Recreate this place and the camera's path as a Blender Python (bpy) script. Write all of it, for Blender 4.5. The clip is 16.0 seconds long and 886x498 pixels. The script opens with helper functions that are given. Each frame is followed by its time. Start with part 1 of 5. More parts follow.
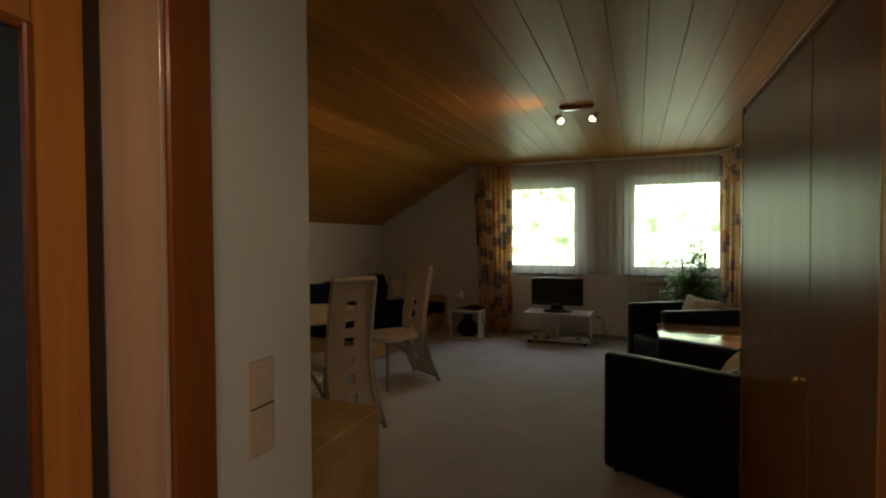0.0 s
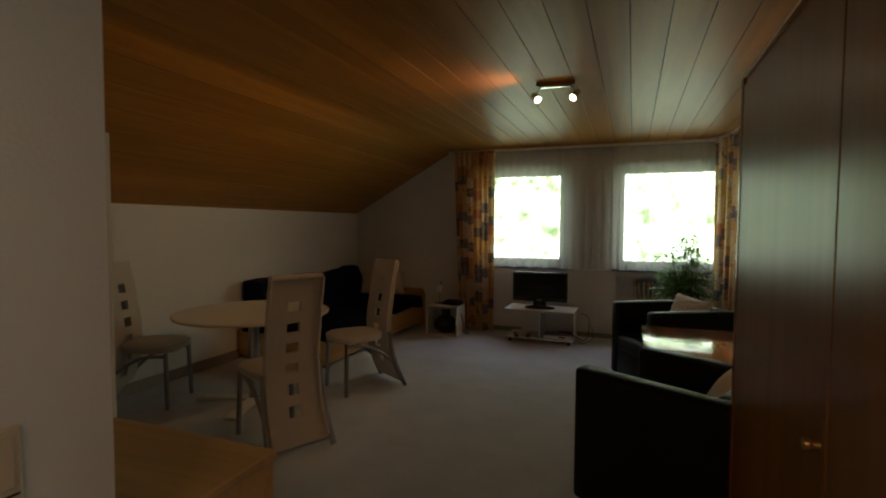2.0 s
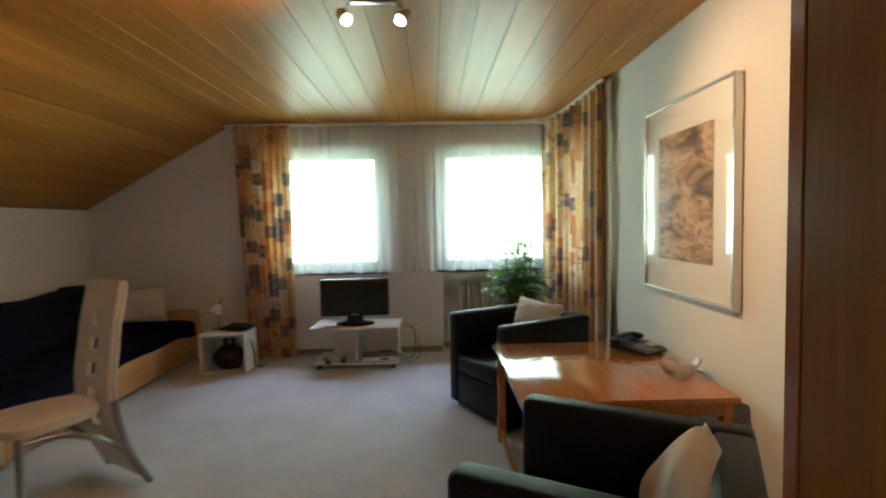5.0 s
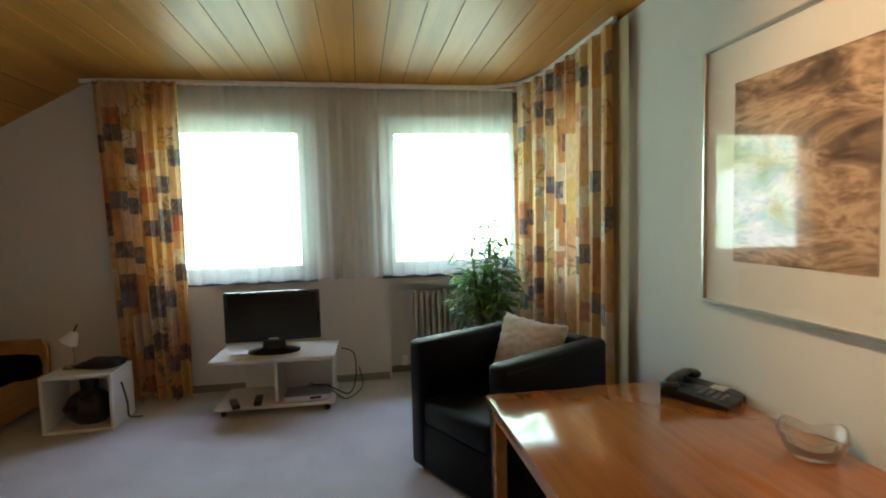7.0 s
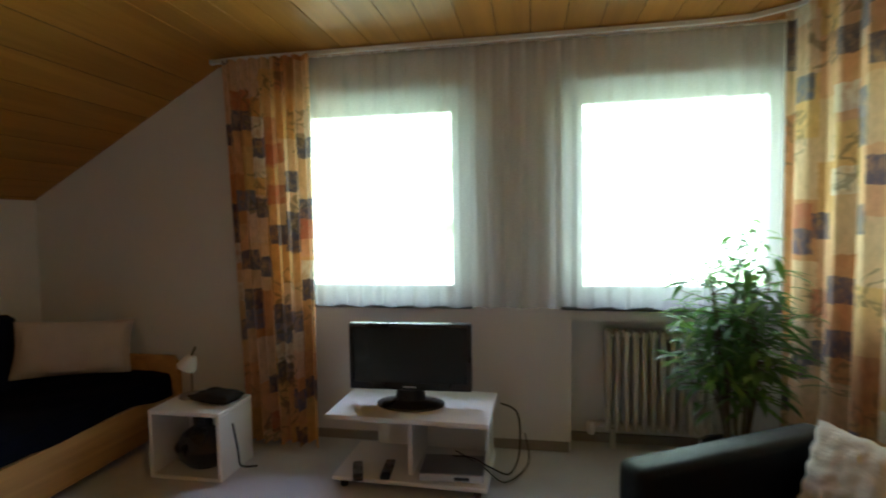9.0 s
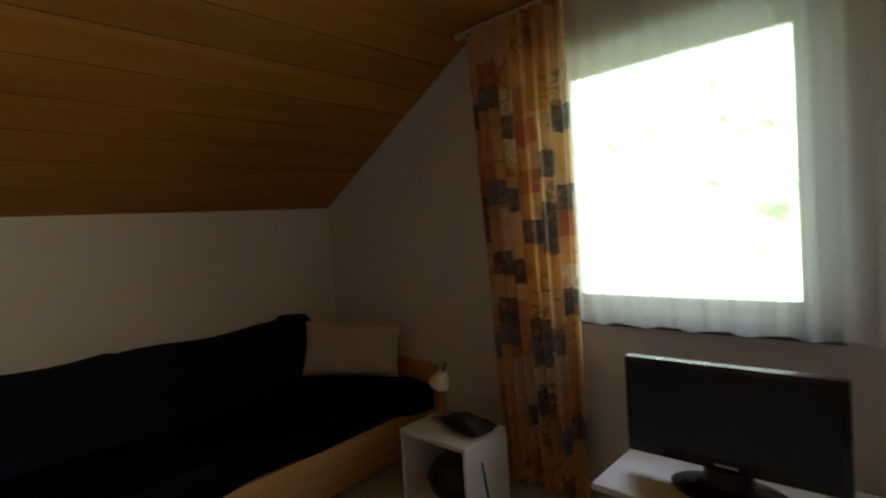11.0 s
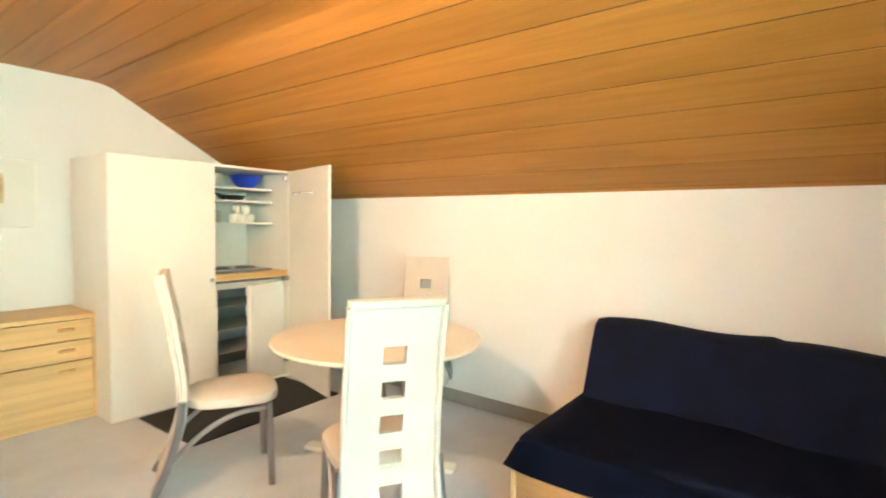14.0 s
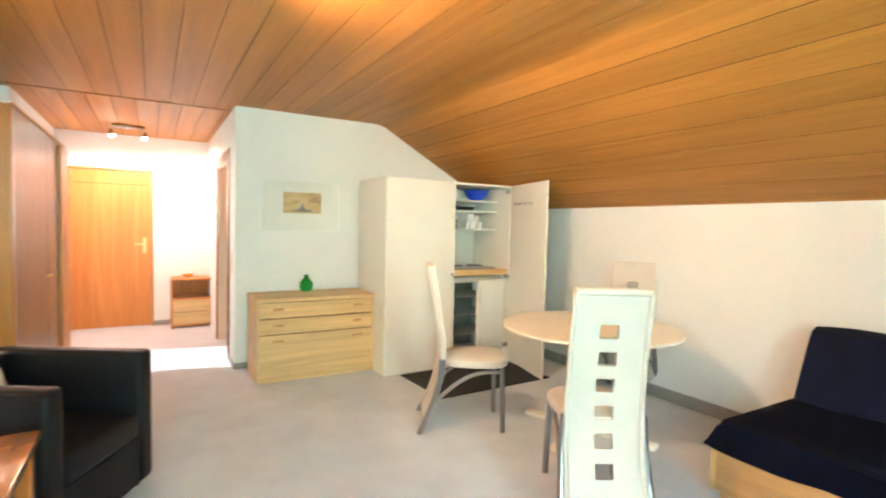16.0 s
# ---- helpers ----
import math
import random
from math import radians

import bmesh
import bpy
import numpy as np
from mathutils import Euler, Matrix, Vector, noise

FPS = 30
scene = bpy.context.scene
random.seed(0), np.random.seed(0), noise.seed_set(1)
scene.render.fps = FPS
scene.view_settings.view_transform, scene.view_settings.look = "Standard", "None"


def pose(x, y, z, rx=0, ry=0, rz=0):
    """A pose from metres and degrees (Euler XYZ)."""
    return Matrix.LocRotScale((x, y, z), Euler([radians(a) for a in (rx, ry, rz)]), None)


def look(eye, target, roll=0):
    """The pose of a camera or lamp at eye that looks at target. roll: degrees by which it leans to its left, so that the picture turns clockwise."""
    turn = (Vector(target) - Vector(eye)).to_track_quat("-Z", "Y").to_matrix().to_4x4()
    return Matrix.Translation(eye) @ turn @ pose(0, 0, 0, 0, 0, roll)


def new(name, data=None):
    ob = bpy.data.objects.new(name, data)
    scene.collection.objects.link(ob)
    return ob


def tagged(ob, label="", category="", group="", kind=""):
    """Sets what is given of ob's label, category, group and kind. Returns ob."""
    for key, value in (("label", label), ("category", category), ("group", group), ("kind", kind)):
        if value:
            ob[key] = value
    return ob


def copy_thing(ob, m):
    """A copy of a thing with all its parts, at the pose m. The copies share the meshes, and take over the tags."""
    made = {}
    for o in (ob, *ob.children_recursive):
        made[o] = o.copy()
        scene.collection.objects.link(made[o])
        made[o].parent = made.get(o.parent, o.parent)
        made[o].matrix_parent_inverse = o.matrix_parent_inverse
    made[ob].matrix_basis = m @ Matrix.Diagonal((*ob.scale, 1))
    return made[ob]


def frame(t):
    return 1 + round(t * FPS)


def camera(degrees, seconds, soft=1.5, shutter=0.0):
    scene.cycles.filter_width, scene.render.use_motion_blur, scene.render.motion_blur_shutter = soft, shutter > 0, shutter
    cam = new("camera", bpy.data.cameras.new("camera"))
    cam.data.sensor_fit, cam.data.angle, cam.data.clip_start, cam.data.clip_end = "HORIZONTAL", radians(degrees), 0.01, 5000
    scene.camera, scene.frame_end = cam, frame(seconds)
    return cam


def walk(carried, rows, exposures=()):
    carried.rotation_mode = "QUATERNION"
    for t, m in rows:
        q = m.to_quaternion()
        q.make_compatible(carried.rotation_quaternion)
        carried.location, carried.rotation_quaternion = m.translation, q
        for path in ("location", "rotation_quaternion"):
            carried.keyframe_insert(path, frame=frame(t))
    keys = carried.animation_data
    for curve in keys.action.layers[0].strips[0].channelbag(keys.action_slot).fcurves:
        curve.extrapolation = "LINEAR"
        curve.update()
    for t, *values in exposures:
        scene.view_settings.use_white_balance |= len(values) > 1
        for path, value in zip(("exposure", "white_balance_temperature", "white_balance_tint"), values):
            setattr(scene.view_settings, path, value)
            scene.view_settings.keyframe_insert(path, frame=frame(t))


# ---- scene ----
cam = camera(83.2, 16.0, soft=1.9, shutter=0.4)
PATH = [
    (0.0, (-0.147, 0.184, 1.414), (-0.869, 2.048, 1.366), -0.30),
    (0.5, (-0.120, 0.197, 1.419), (-0.727, 2.102, 1.364), -0.41),
    (1.0, (-0.113, 0.285, 1.462), (-0.680, 2.198, 1.321), -1.10),
    (1.5, (-0.094, 0.506, 1.441), (-0.700, 2.409, 1.342), -0.69),
    (2.0, (-0.062, 0.685, 1.449), (-0.771, 2.553, 1.351), 0.31),
    (2.5, (-0.110, 0.880, 1.431), (-0.867, 2.728, 1.323), -1.68),
    (3.0, (-0.148, 1.077, 1.433), (-0.928, 2.915, 1.328), -1.15),
    (3.5, (-0.153, 1.272, 1.430), (-0.819, 3.153, 1.301), -0.77),
    (4.0, (-0.169, 1.482, 1.428), (-0.723, 3.400, 1.309), -0.35),
    (4.5, (-0.237, 1.692, 1.406), (-0.613, 3.653, 1.288), 0.42),
    (5.0, (-0.351, 1.968, 1.412), (-0.307, 3.965, 1.303), -1.15),
    (5.2, (-0.376, 2.065, 1.411), (-0.225, 4.054, 1.269), -2.02),
    (7.3, (-0.477, 3.309, 1.372), (-0.151, 5.278, 1.251), -1.39),
    (7.5, (-0.462, 3.439, 1.369), (-0.188, 5.418, 1.282), -0.85),
    (8.0, (-0.427, 3.756, 1.372), (-0.376, 5.754, 1.299), 0.10),
    (8.5, (-0.465, 4.052, 1.394), (-0.588, 6.045, 1.298), -1.34),
    (9.0, (-0.475, 4.313, 1.409), (-0.824, 6.279, 1.299), -0.94),
    (9.2, (-0.477, 4.404, 1.417), (-0.988, 6.333, 1.288), -1.37),
    (11.3, (-0.746, 5.192, 1.404), (-2.268, 6.483, 1.285), -2.40),
    (11.5, (-0.782, 5.291, 1.401), (-2.425, 6.422, 1.250), -1.08),
    (12.0, (-0.752, 5.494, 1.325), (-2.624, 6.184, 1.188), -1.27),
    (12.5, (-0.925, 5.619, 1.341), (-2.910, 5.839, 1.241), -2.02),
    (13.0, (-0.994, 5.697, 1.374), (-2.968, 5.397, 1.256), -1.74),
    (13.5, (-0.973, 5.792, 1.389), (-2.773, 4.923, 1.317), 0.50),
    (14.0, (-0.869, 5.961, 1.400), (-2.461, 4.755, 1.295), 0.83),
    (14.5, (-0.659, 6.052, 1.394), (-2.112, 4.680, 1.305), 1.58),
    (15.0, (-0.481, 6.158, 1.397), (-1.799, 4.659, 1.279), 1.19),
    (15.5, (-0.403, 6.234, 1.397), (-1.624, 4.651, 1.352), 0.88),
    (16.0, (-0.327, 6.363, 1.400), (-1.335, 4.638, 1.308), 1.27),
]
EXPOSURES = [(0, -1.8, 6600, 9), (1.0, -1.75, 6500, 10), (2.0, -1.88, 6400, 10), (3.0, -1.88, 6250, 9), (3.5, -1.45, 6100, 8), (4.0, -0.95, 5900, 8), (4.5, -0.5, 5700, 7), (5.0, -0.1, 5500, 7),
             (5.2, 0.0, 5500, 7), (7.3, -0.35, 5450, 7), (8.0, -0.45, 5450, 7), (9.2, -0.6, 5500, 8), (11.3, -1.4, 6150, 10), (11.5, -1.3, 6200, 10), (12.0, -0.52, 6450, 11),
             (12.5, 1.0, 6150, 12), (13.0, 1.75, 5900, 11), (13.5, 2.0, 5600, 9), (14.5, 1.88, 5250, 7), (16.0, 1.76, 5200, 7)]
walk(cam, [(t, look(eye, target, roll)) for t, eye, target, roll in PATH], EXPOSURES)

# ---- world and light ----
world = bpy.data.worlds.new("sky")
scene.world = world
world.use_nodes = True
_wn = world.node_tree
_sky = _wn.nodes.new("ShaderNodeTexSky")
_sky.sky_type = 'NISHITA'
_sky.sun_disc = False
_sky.sun_elevation = radians(30)
_sky.sun_rotation = radians(100)
_wn.links.new(_sky.outputs[0], _wn.nodes["Background"].inputs[0])
_wn.nodes["Background"].inputs[1].default_value = 0.08

sun = new("sun", bpy.data.lights.new("sun", "SUN"))
sun.data.energy, sun.data.angle, sun.data.color = 3.2, radians(0.6), (1.0, 0.94, 0.86)
sun.matrix_world = look((6, -0.5, 3.5), (0.0, 0.55, 0.0))

ROOM_LAMP_W = (84.0, 130.0)     # the two halogen heads of the living room lamp
HALL_LAMP_W = (31.0, 31.0)
OUTSIDE = 16.5         # glow of the bright trees and sky behind the windows
WARM = (1.0, 0.56, 0.25)
HALL_WARM = (1.0, 0.61, 0.40)


# ---- materials ----
def shader(name):
    m = bpy.data.materials.new(name)
    m.use_nodes = True
    return m, m.node_tree, m.node_tree.nodes["Principled BSDF"]


def node(nt, kind, **values):
    n = nt.nodes.new(kind)
    for k, v in values.items():
        if k in n.inputs:
            n.inputs[k].default_value = v
    return n


def ramp(nt, stops, fac, constant=False):
    n = nt.nodes.new("ShaderNodeValToRGB")
    if constant:
        n.color_ramp.interpolation = 'CONSTANT'
    e = n.color_ramp.elements
    while len(e) < len(stops):
        e.new(0.5)
    for k, (p, c) in enumerate(stops):
        e[k].position, e[k].color = p, (*c, 1)
    nt.links.new(fac, n.inputs[0])
    return n.outputs[0]


def coords(nt, scale, source="Object"):
    tc, mp = nt.nodes.new("ShaderNodeTexCoord"), nt.nodes.new("ShaderNodeMapping")
    mp.inputs["Scale"].default_value = scale
    nt.links.new(tc.outputs[source], mp.inputs[0])
    return mp.outputs[0]


def bump(nt, bsdf, height, strength, distance=0.01):
    b = node(nt, "ShaderNodeBump", Strength=strength, Distance=distance)
    nt.links.new(height, b.inputs["Height"])
    nt.links.new(b.outputs[0], bsdf.inputs["Normal"])


def mixc(nt, fac, a, b, kind='MIX'):
    n = nt.nodes.new("ShaderNodeMix")
    n.data_type, n.blend_type = 'RGBA', kind
    for sock, v in ((n.inputs[0], fac), (n.inputs[6], a), (n.inputs[7], b)):
        if isinstance(v, (int, float)):
            sock.default_value = v
        elif isinstance(v, tuple):
            sock.default_value = (*v, 1)
        else:
            nt.links.new(v, sock)
    return n.outputs[2]


def wood(name, dark, light, along="y", rough=0.35, grain=1.0, island=0.0, coat=0.0):
    """Veneer with long grain along one axis, broad tone drift and optional change from piece to piece."""
    m, nt, b = shader(name)
    s = {"x": (1.2, 22, 22), "y": (22, 1.2, 22), "z": (22, 22, 1.2)}[along]
    v = coords(nt, tuple(k * grain for k in s))
    info = nt.nodes.new("ShaderNodeObjectInfo")
    add = nt.nodes.new("ShaderNodeVectorMath")
    sc = nt.nodes.new("ShaderNodeMath")
    sc.operation = 'MULTIPLY'
    sc.inputs[1].default_value = 37.0
    nt.links.new(info.outputs["Random"], sc.inputs[0])
    if island:
        geo = nt.nodes.new("ShaderNodeNewGeometry")
        s2 = nt.nodes.new("ShaderNodeMath")
        s2.operation = 'MULTIPLY_ADD'
        s2.inputs[1].default_value = 53.0
        nt.links.new(geo.outputs["Random Per Island"], s2.inputs[0])
        nt.links.new(sc.outputs[0], s2.inputs[2])
        off = s2.outputs[0]
    else:
        off = sc.outputs[0]
    nt.links.new(v, add.inputs[0])
    nt.links.new(off, add.inputs[1])
    fine = node(nt, "ShaderNodeTexNoise", Scale=3.2, Detail=7.0, Roughness=0.62, Distortion=0.6)
    broad = node(nt, "ShaderNodeTexNoise", Scale=0.5, Detail=2.0, Roughness=0.5, Distortion=1.2)
    nt.links.new(add.outputs[0], fine.inputs["Vector"])
    nt.links.new(add.outputs[0], broad.inputs["Vector"])
    c = ramp(nt, [(0.3, dark), (0.7, light)], fine.outputs["Fac"])
    mid = tuple((p + q) / 2 for p, q in zip(dark, light))
    c = mixc(nt, 0.45, c, ramp(nt, [(0.35, tuple(k * 0.72 for k in mid)), (0.65, tuple(min(1, k * 1.25) for k in mid))], broad.outputs["Fac"]))
    if island:
        g = ramp(nt, [(0.0, (1 - island,) * 3), (1.0, (1 + island * 0.5,) * 3)], geo.outputs["Random Per Island"])
        c = mixc(nt, 1.0, c, g, 'MULTIPLY')
    nt.links.new(c, b.inputs["Base Color"])
    r = node(nt, "ShaderNodeMapRange")
    r.inputs[3].default_value, r.inputs[4].default_value = rough * 0.85, rough * 1.25
    nt.links.new(fine.outputs["Fac"], r.inputs[0])
    nt.links.new(r.outputs[0], b.inputs["Roughness"])
    b.inputs["Coat Weight"].default_value = coat
    b.inputs["Coat Roughness"].default_value = 0.18
    bump(nt, b, fine.outputs["Fac"], 0.05, 0.001)
    return m


def plain(name, c, rough=0.5, metal=0.0, var=0.08, scale=6.0, relief=0.0, relief_scale=300.0, coat=0.0, sheen=0.0):
    """A painted, cast or woven surface: base colour with soft stains, gloss variation and fine relief."""
    m, nt, b = shader(name)
    v = coords(nt, (1, 1, 1))
    n = node(nt, "ShaderNodeTexNoise", Scale=scale, Detail=5.0, Roughness=0.6)
    nt.links.new(v, n.inputs["Vector"])
    nt.links.new(ramp(nt, [(0.3, tuple(k * (1 - var) for k in c)), (0.7, tuple(min(1, k * (1 + var)) for k in c))], n.outputs["Fac"]), b.inputs["Base Color"])
    r = node(nt, "ShaderNodeMapRange")
    r.inputs[3].default_value, r.inputs[4].default_value = max(0.02, rough * 0.85), min(1, rough * 1.15)
    nt.links.new(n.outputs["Fac"], r.inputs[0])
    nt.links.new(r.outputs[0], b.inputs["Roughness"])
    b.inputs["Metallic"].default_value = metal
    b.inputs["Coat Weight"].default_value = coat
    b.inputs["Sheen Weight"].default_value = sheen
    if relief:
        k = node(nt, "ShaderNodeTexNoise", Scale=relief_scale, Detail=3.0, Roughness=0.6)
        nt.links.new(v, k.inputs["Vector"])
        bump(nt, b, k.outputs["Fac"], relief, 0.004)
    return m


def glow(name, c, strength):
    m, nt, b = shader(name)
    b.inputs["Base Color"].default_value = (*c, 1)
    b.inputs["Emission Color"].default_value = (*c, 1)
    b.inputs["Emission Strength"].default_value = strength
    return m


def clear_glass(name, tint=(1, 1, 1), gloss_rough=0.02, through_rough=None):
    """A thin pane: see-through with a Fresnel sheen."""
    m, nt, b = shader(name)
    nt.nodes.remove(b)
    lw = node(nt, "ShaderNodeLayerWeight", Blend=0.5)
    p = nt.nodes.new("ShaderNodeMath")
    p.operation = 'POWER'
    p.inputs[1].default_value = 4.0
    nt.links.new(lw.outputs["Facing"], p.inputs[0])
    f = nt.nodes.new("ShaderNodeMath")
    f.operation = 'MULTIPLY_ADD'
    f.inputs[1].default_value, f.inputs[2].default_value = 0.6, 0.04
    nt.links.new(p.outputs[0], f.inputs[0])
    t = node(nt, "ShaderNodeBsdfTransparent", Color=(*tint, 1))
    if through_rough is not None:
        t = node(nt, "ShaderNodeBsdfRefraction", Color=(*tint, 1), Roughness=through_rough, IOR=1.02)
    g = node(nt, "ShaderNodeBsdfGlossy", Roughness=gloss_rough)
    x = nt.nodes.new("ShaderNodeMixShader")
    for a, s in ((f.outputs[0], 0), (t.outputs[0], 1), (g.outputs[0], 2)):
        nt.links.new(a, x.inputs[s])
    nt.links.new(x.outputs[0], nt.nodes["Material Output"].inputs[0])
    return m


PLASTER = plain("wall paint", (0.76, 0.75, 0.74), 0.85, var=0.03, scale=1.3, relief=0.35, relief_scale=110)
CARPET = plain("carpet", (0.56, 0.565, 0.595), 0.95, var=0.10, scale=3.0, relief=0.9, relief_scale=420, sheen=0.25)
CEIL_WOOD = wood("ceiling veneer", (0.385, 0.156, 0.021), (0.49, 0.222, 0.038), "y", 0.41, 0.6, island=0.14)
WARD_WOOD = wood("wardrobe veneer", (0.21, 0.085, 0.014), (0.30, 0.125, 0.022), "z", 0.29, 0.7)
CASE_WOOD = wood("casing wood", (0.22, 0.065, 0.015), (0.31, 0.10, 0.024), "z", 0.24, 1.0, coat=0.3)
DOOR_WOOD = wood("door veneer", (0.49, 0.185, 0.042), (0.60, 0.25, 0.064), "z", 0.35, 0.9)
# pale base colour paints in the bright sheen on the jamb's orange wood
JAMB_SHEEN = wood("polished jamb with painted sheen", (0.70, 0.55, 0.40), (0.79, 0.65, 0.50), "z", 0.14, 0.6, coat=0.9)
MAPLE = wood("maple veneer", (0.56, 0.36, 0.15), (0.68, 0.46, 0.21), "x", 0.42, 0.9)
PINE = wood("pine board", (0.46, 0.24, 0.078), (0.59, 0.335, 0.118), "y", 0.4, 0.8)
CHERRY = wood("cherry top", (0.42, 0.145, 0.03), (0.56, 0.215, 0.048), "y", 0.14, 0.9, coat=0.6)
CHERRY.node_tree.nodes["Principled BSDF"].inputs["Coat Roughness"].default_value = 0.05
TABLE_CREAM = plain("cream lacquer", (0.78, 0.72, 0.60), 0.32, var=0.04, scale=3)
WHITE_BOARD = plain("white laminate", (0.74, 0.72, 0.67), 0.38, var=0.03, scale=2.5)
CREAM_PLASTIC = plain("cream plastic", (0.66, 0.55, 0.43), 0.35, var=0.04, scale=8)
WHITE_PAINT = plain("white lacquer", (0.78, 0.77, 0.75), 0.35, var=0.03, scale=4)
LEATHER_WHITE = plain("cream leatherette", (0.55, 0.495, 0.44), 0.45, var=0.04, scale=5, relief=0.25, relief_scale=350)
LEATHER_BLACK = plain("black leather", (0.0042, 0.0048, 0.0075), 0.42, var=0.3, scale=9, relief=0.5, relief_scale=260)
NAVY = plain("navy cover", (0.0068, 0.0088, 0.026), 0.95, var=0.3, scale=7, relief=0.6, relief_scale=500)
DOOR_WOOD.node_tree.nodes["Principled BSDF"].inputs["Specular IOR Level"].default_value = 0.22
WARD_WOOD.node_tree.nodes["Principled BSDF"].inputs["Specular IOR Level"].default_value = 0.26
CEIL_WOOD.node_tree.nodes["Principled BSDF"].inputs["Specular IOR Level"].default_value = 0.25
LEATHER_BLACK.node_tree.nodes["Principled BSDF"].inputs["Specular IOR Level"].default_value = 0.2
NAVY.node_tree.nodes["Principled BSDF"].inputs["Specular IOR Level"].default_value = 0.15
PILLOW_CLOTH = plain("beige cotton", (0.58, 0.49, 0.43), 0.9, var=0.06, scale=10, relief=0.5, relief_scale=380)
LINEN = plain("cream linen", (0.72, 0.66, 0.60), 0.9, var=0.06, scale=10, relief=0.6, relief_scale=380)
CHROME = plain("chrome", (0.62, 0.62, 0.64), 0.16, metal=1.0, var=0.05)
STEEL = plain("grey steel", (0.34, 0.34, 0.36), 0.32, metal=1.0, var=0.08)
SILVER = plain("brushed silver", (0.66, 0.65, 0.63), 0.3, metal=1.0, var=0.06)
BRASS = plain("brass", (0.62, 0.45, 0.18), 0.3, metal=1.0, var=0.08)
BLACK = plain("black plastic", (0.012, 0.012, 0.014), 0.28, var=0.2)
SCREEN = plain("screen", (0.006, 0.007, 0.010), 0.12, var=0.1)
DARK_CLOTH = plain("dark cloth", (0.02, 0.018, 0.018), 0.9, var=0.3, scale=14, relief=0.6)
MAT_BLACK = plain("black rubber mat", (0.016, 0.015, 0.015), 0.9, var=0.3, scale=20, relief=0.8, relief_scale=220)
RADIATOR = plain("radiator enamel", (0.62, 0.59, 0.54), 0.4, var=0.04)
SILL = plain("dark sill", (0.07, 0.065, 0.06), 0.35, var=0.2, scale=30)
JOINT = plain("dark joint", (0.045, 0.022, 0.008), 0.8, var=0.1)
SKIRT = plain("grey skirting", (0.30, 0.275, 0.25), 0.6, var=0.08)
PAPER = plain("white mat board", (0.76, 0.75, 0.72), 0.9, var=0.02)
STEM = plain("stem", (0.10, 0.075, 0.035), 0.8, var=0.3, scale=30)
SOIL = plain("soil", (0.03, 0.022, 0.016), 0.95, var=0.4, scale=40, relief=1.0, relief_scale=90)
POT = plain("dark pot", (0.04, 0.035, 0.032), 0.5, var=0.15)
BLUE_PLASTIC = plain("blue plastic", (0.02, 0.06, 0.55), 0.35, var=0.06)
CERAMIC = plain("white ceramic", (0.78, 0.77, 0.74), 0.2, var=0.03)
FRIDGE_IN = plain("grey lining", (0.30, 0.30, 0.29), 0.5, var=0.1)
ORANGE = plain("orange glaze", (0.75, 0.30, 0.03), 0.35, var=0.15)
BULB = glow("halogen face", (1.0, 0.82, 0.55), 32.0)
PANE = clear_glass("window glass")
PICTURE_GLASS = clear_glass("picture glass")
FROSTED = clear_glass("pebbled glass", (0.85, 0.86, 0.88), 0.18, 0.45)
GREEN_GLASS, _nt, _b = shader("green glass")
_b.inputs["Base Color"].default_value = (0.03, 0.42, 0.07, 1)
_b.inputs["Roughness"].default_value = 0.05
_b.inputs["Transmission Weight"].default_value = 0.75
CRYSTAL, _nt, _b = shader("crystal glass")
_b.inputs["Base Color"].default_value = (0.95, 0.95, 0.95, 1)
_b.inputs["Roughness"].default_value = 0.06
_b.inputs["Transmission Weight"].default_value = 0.78


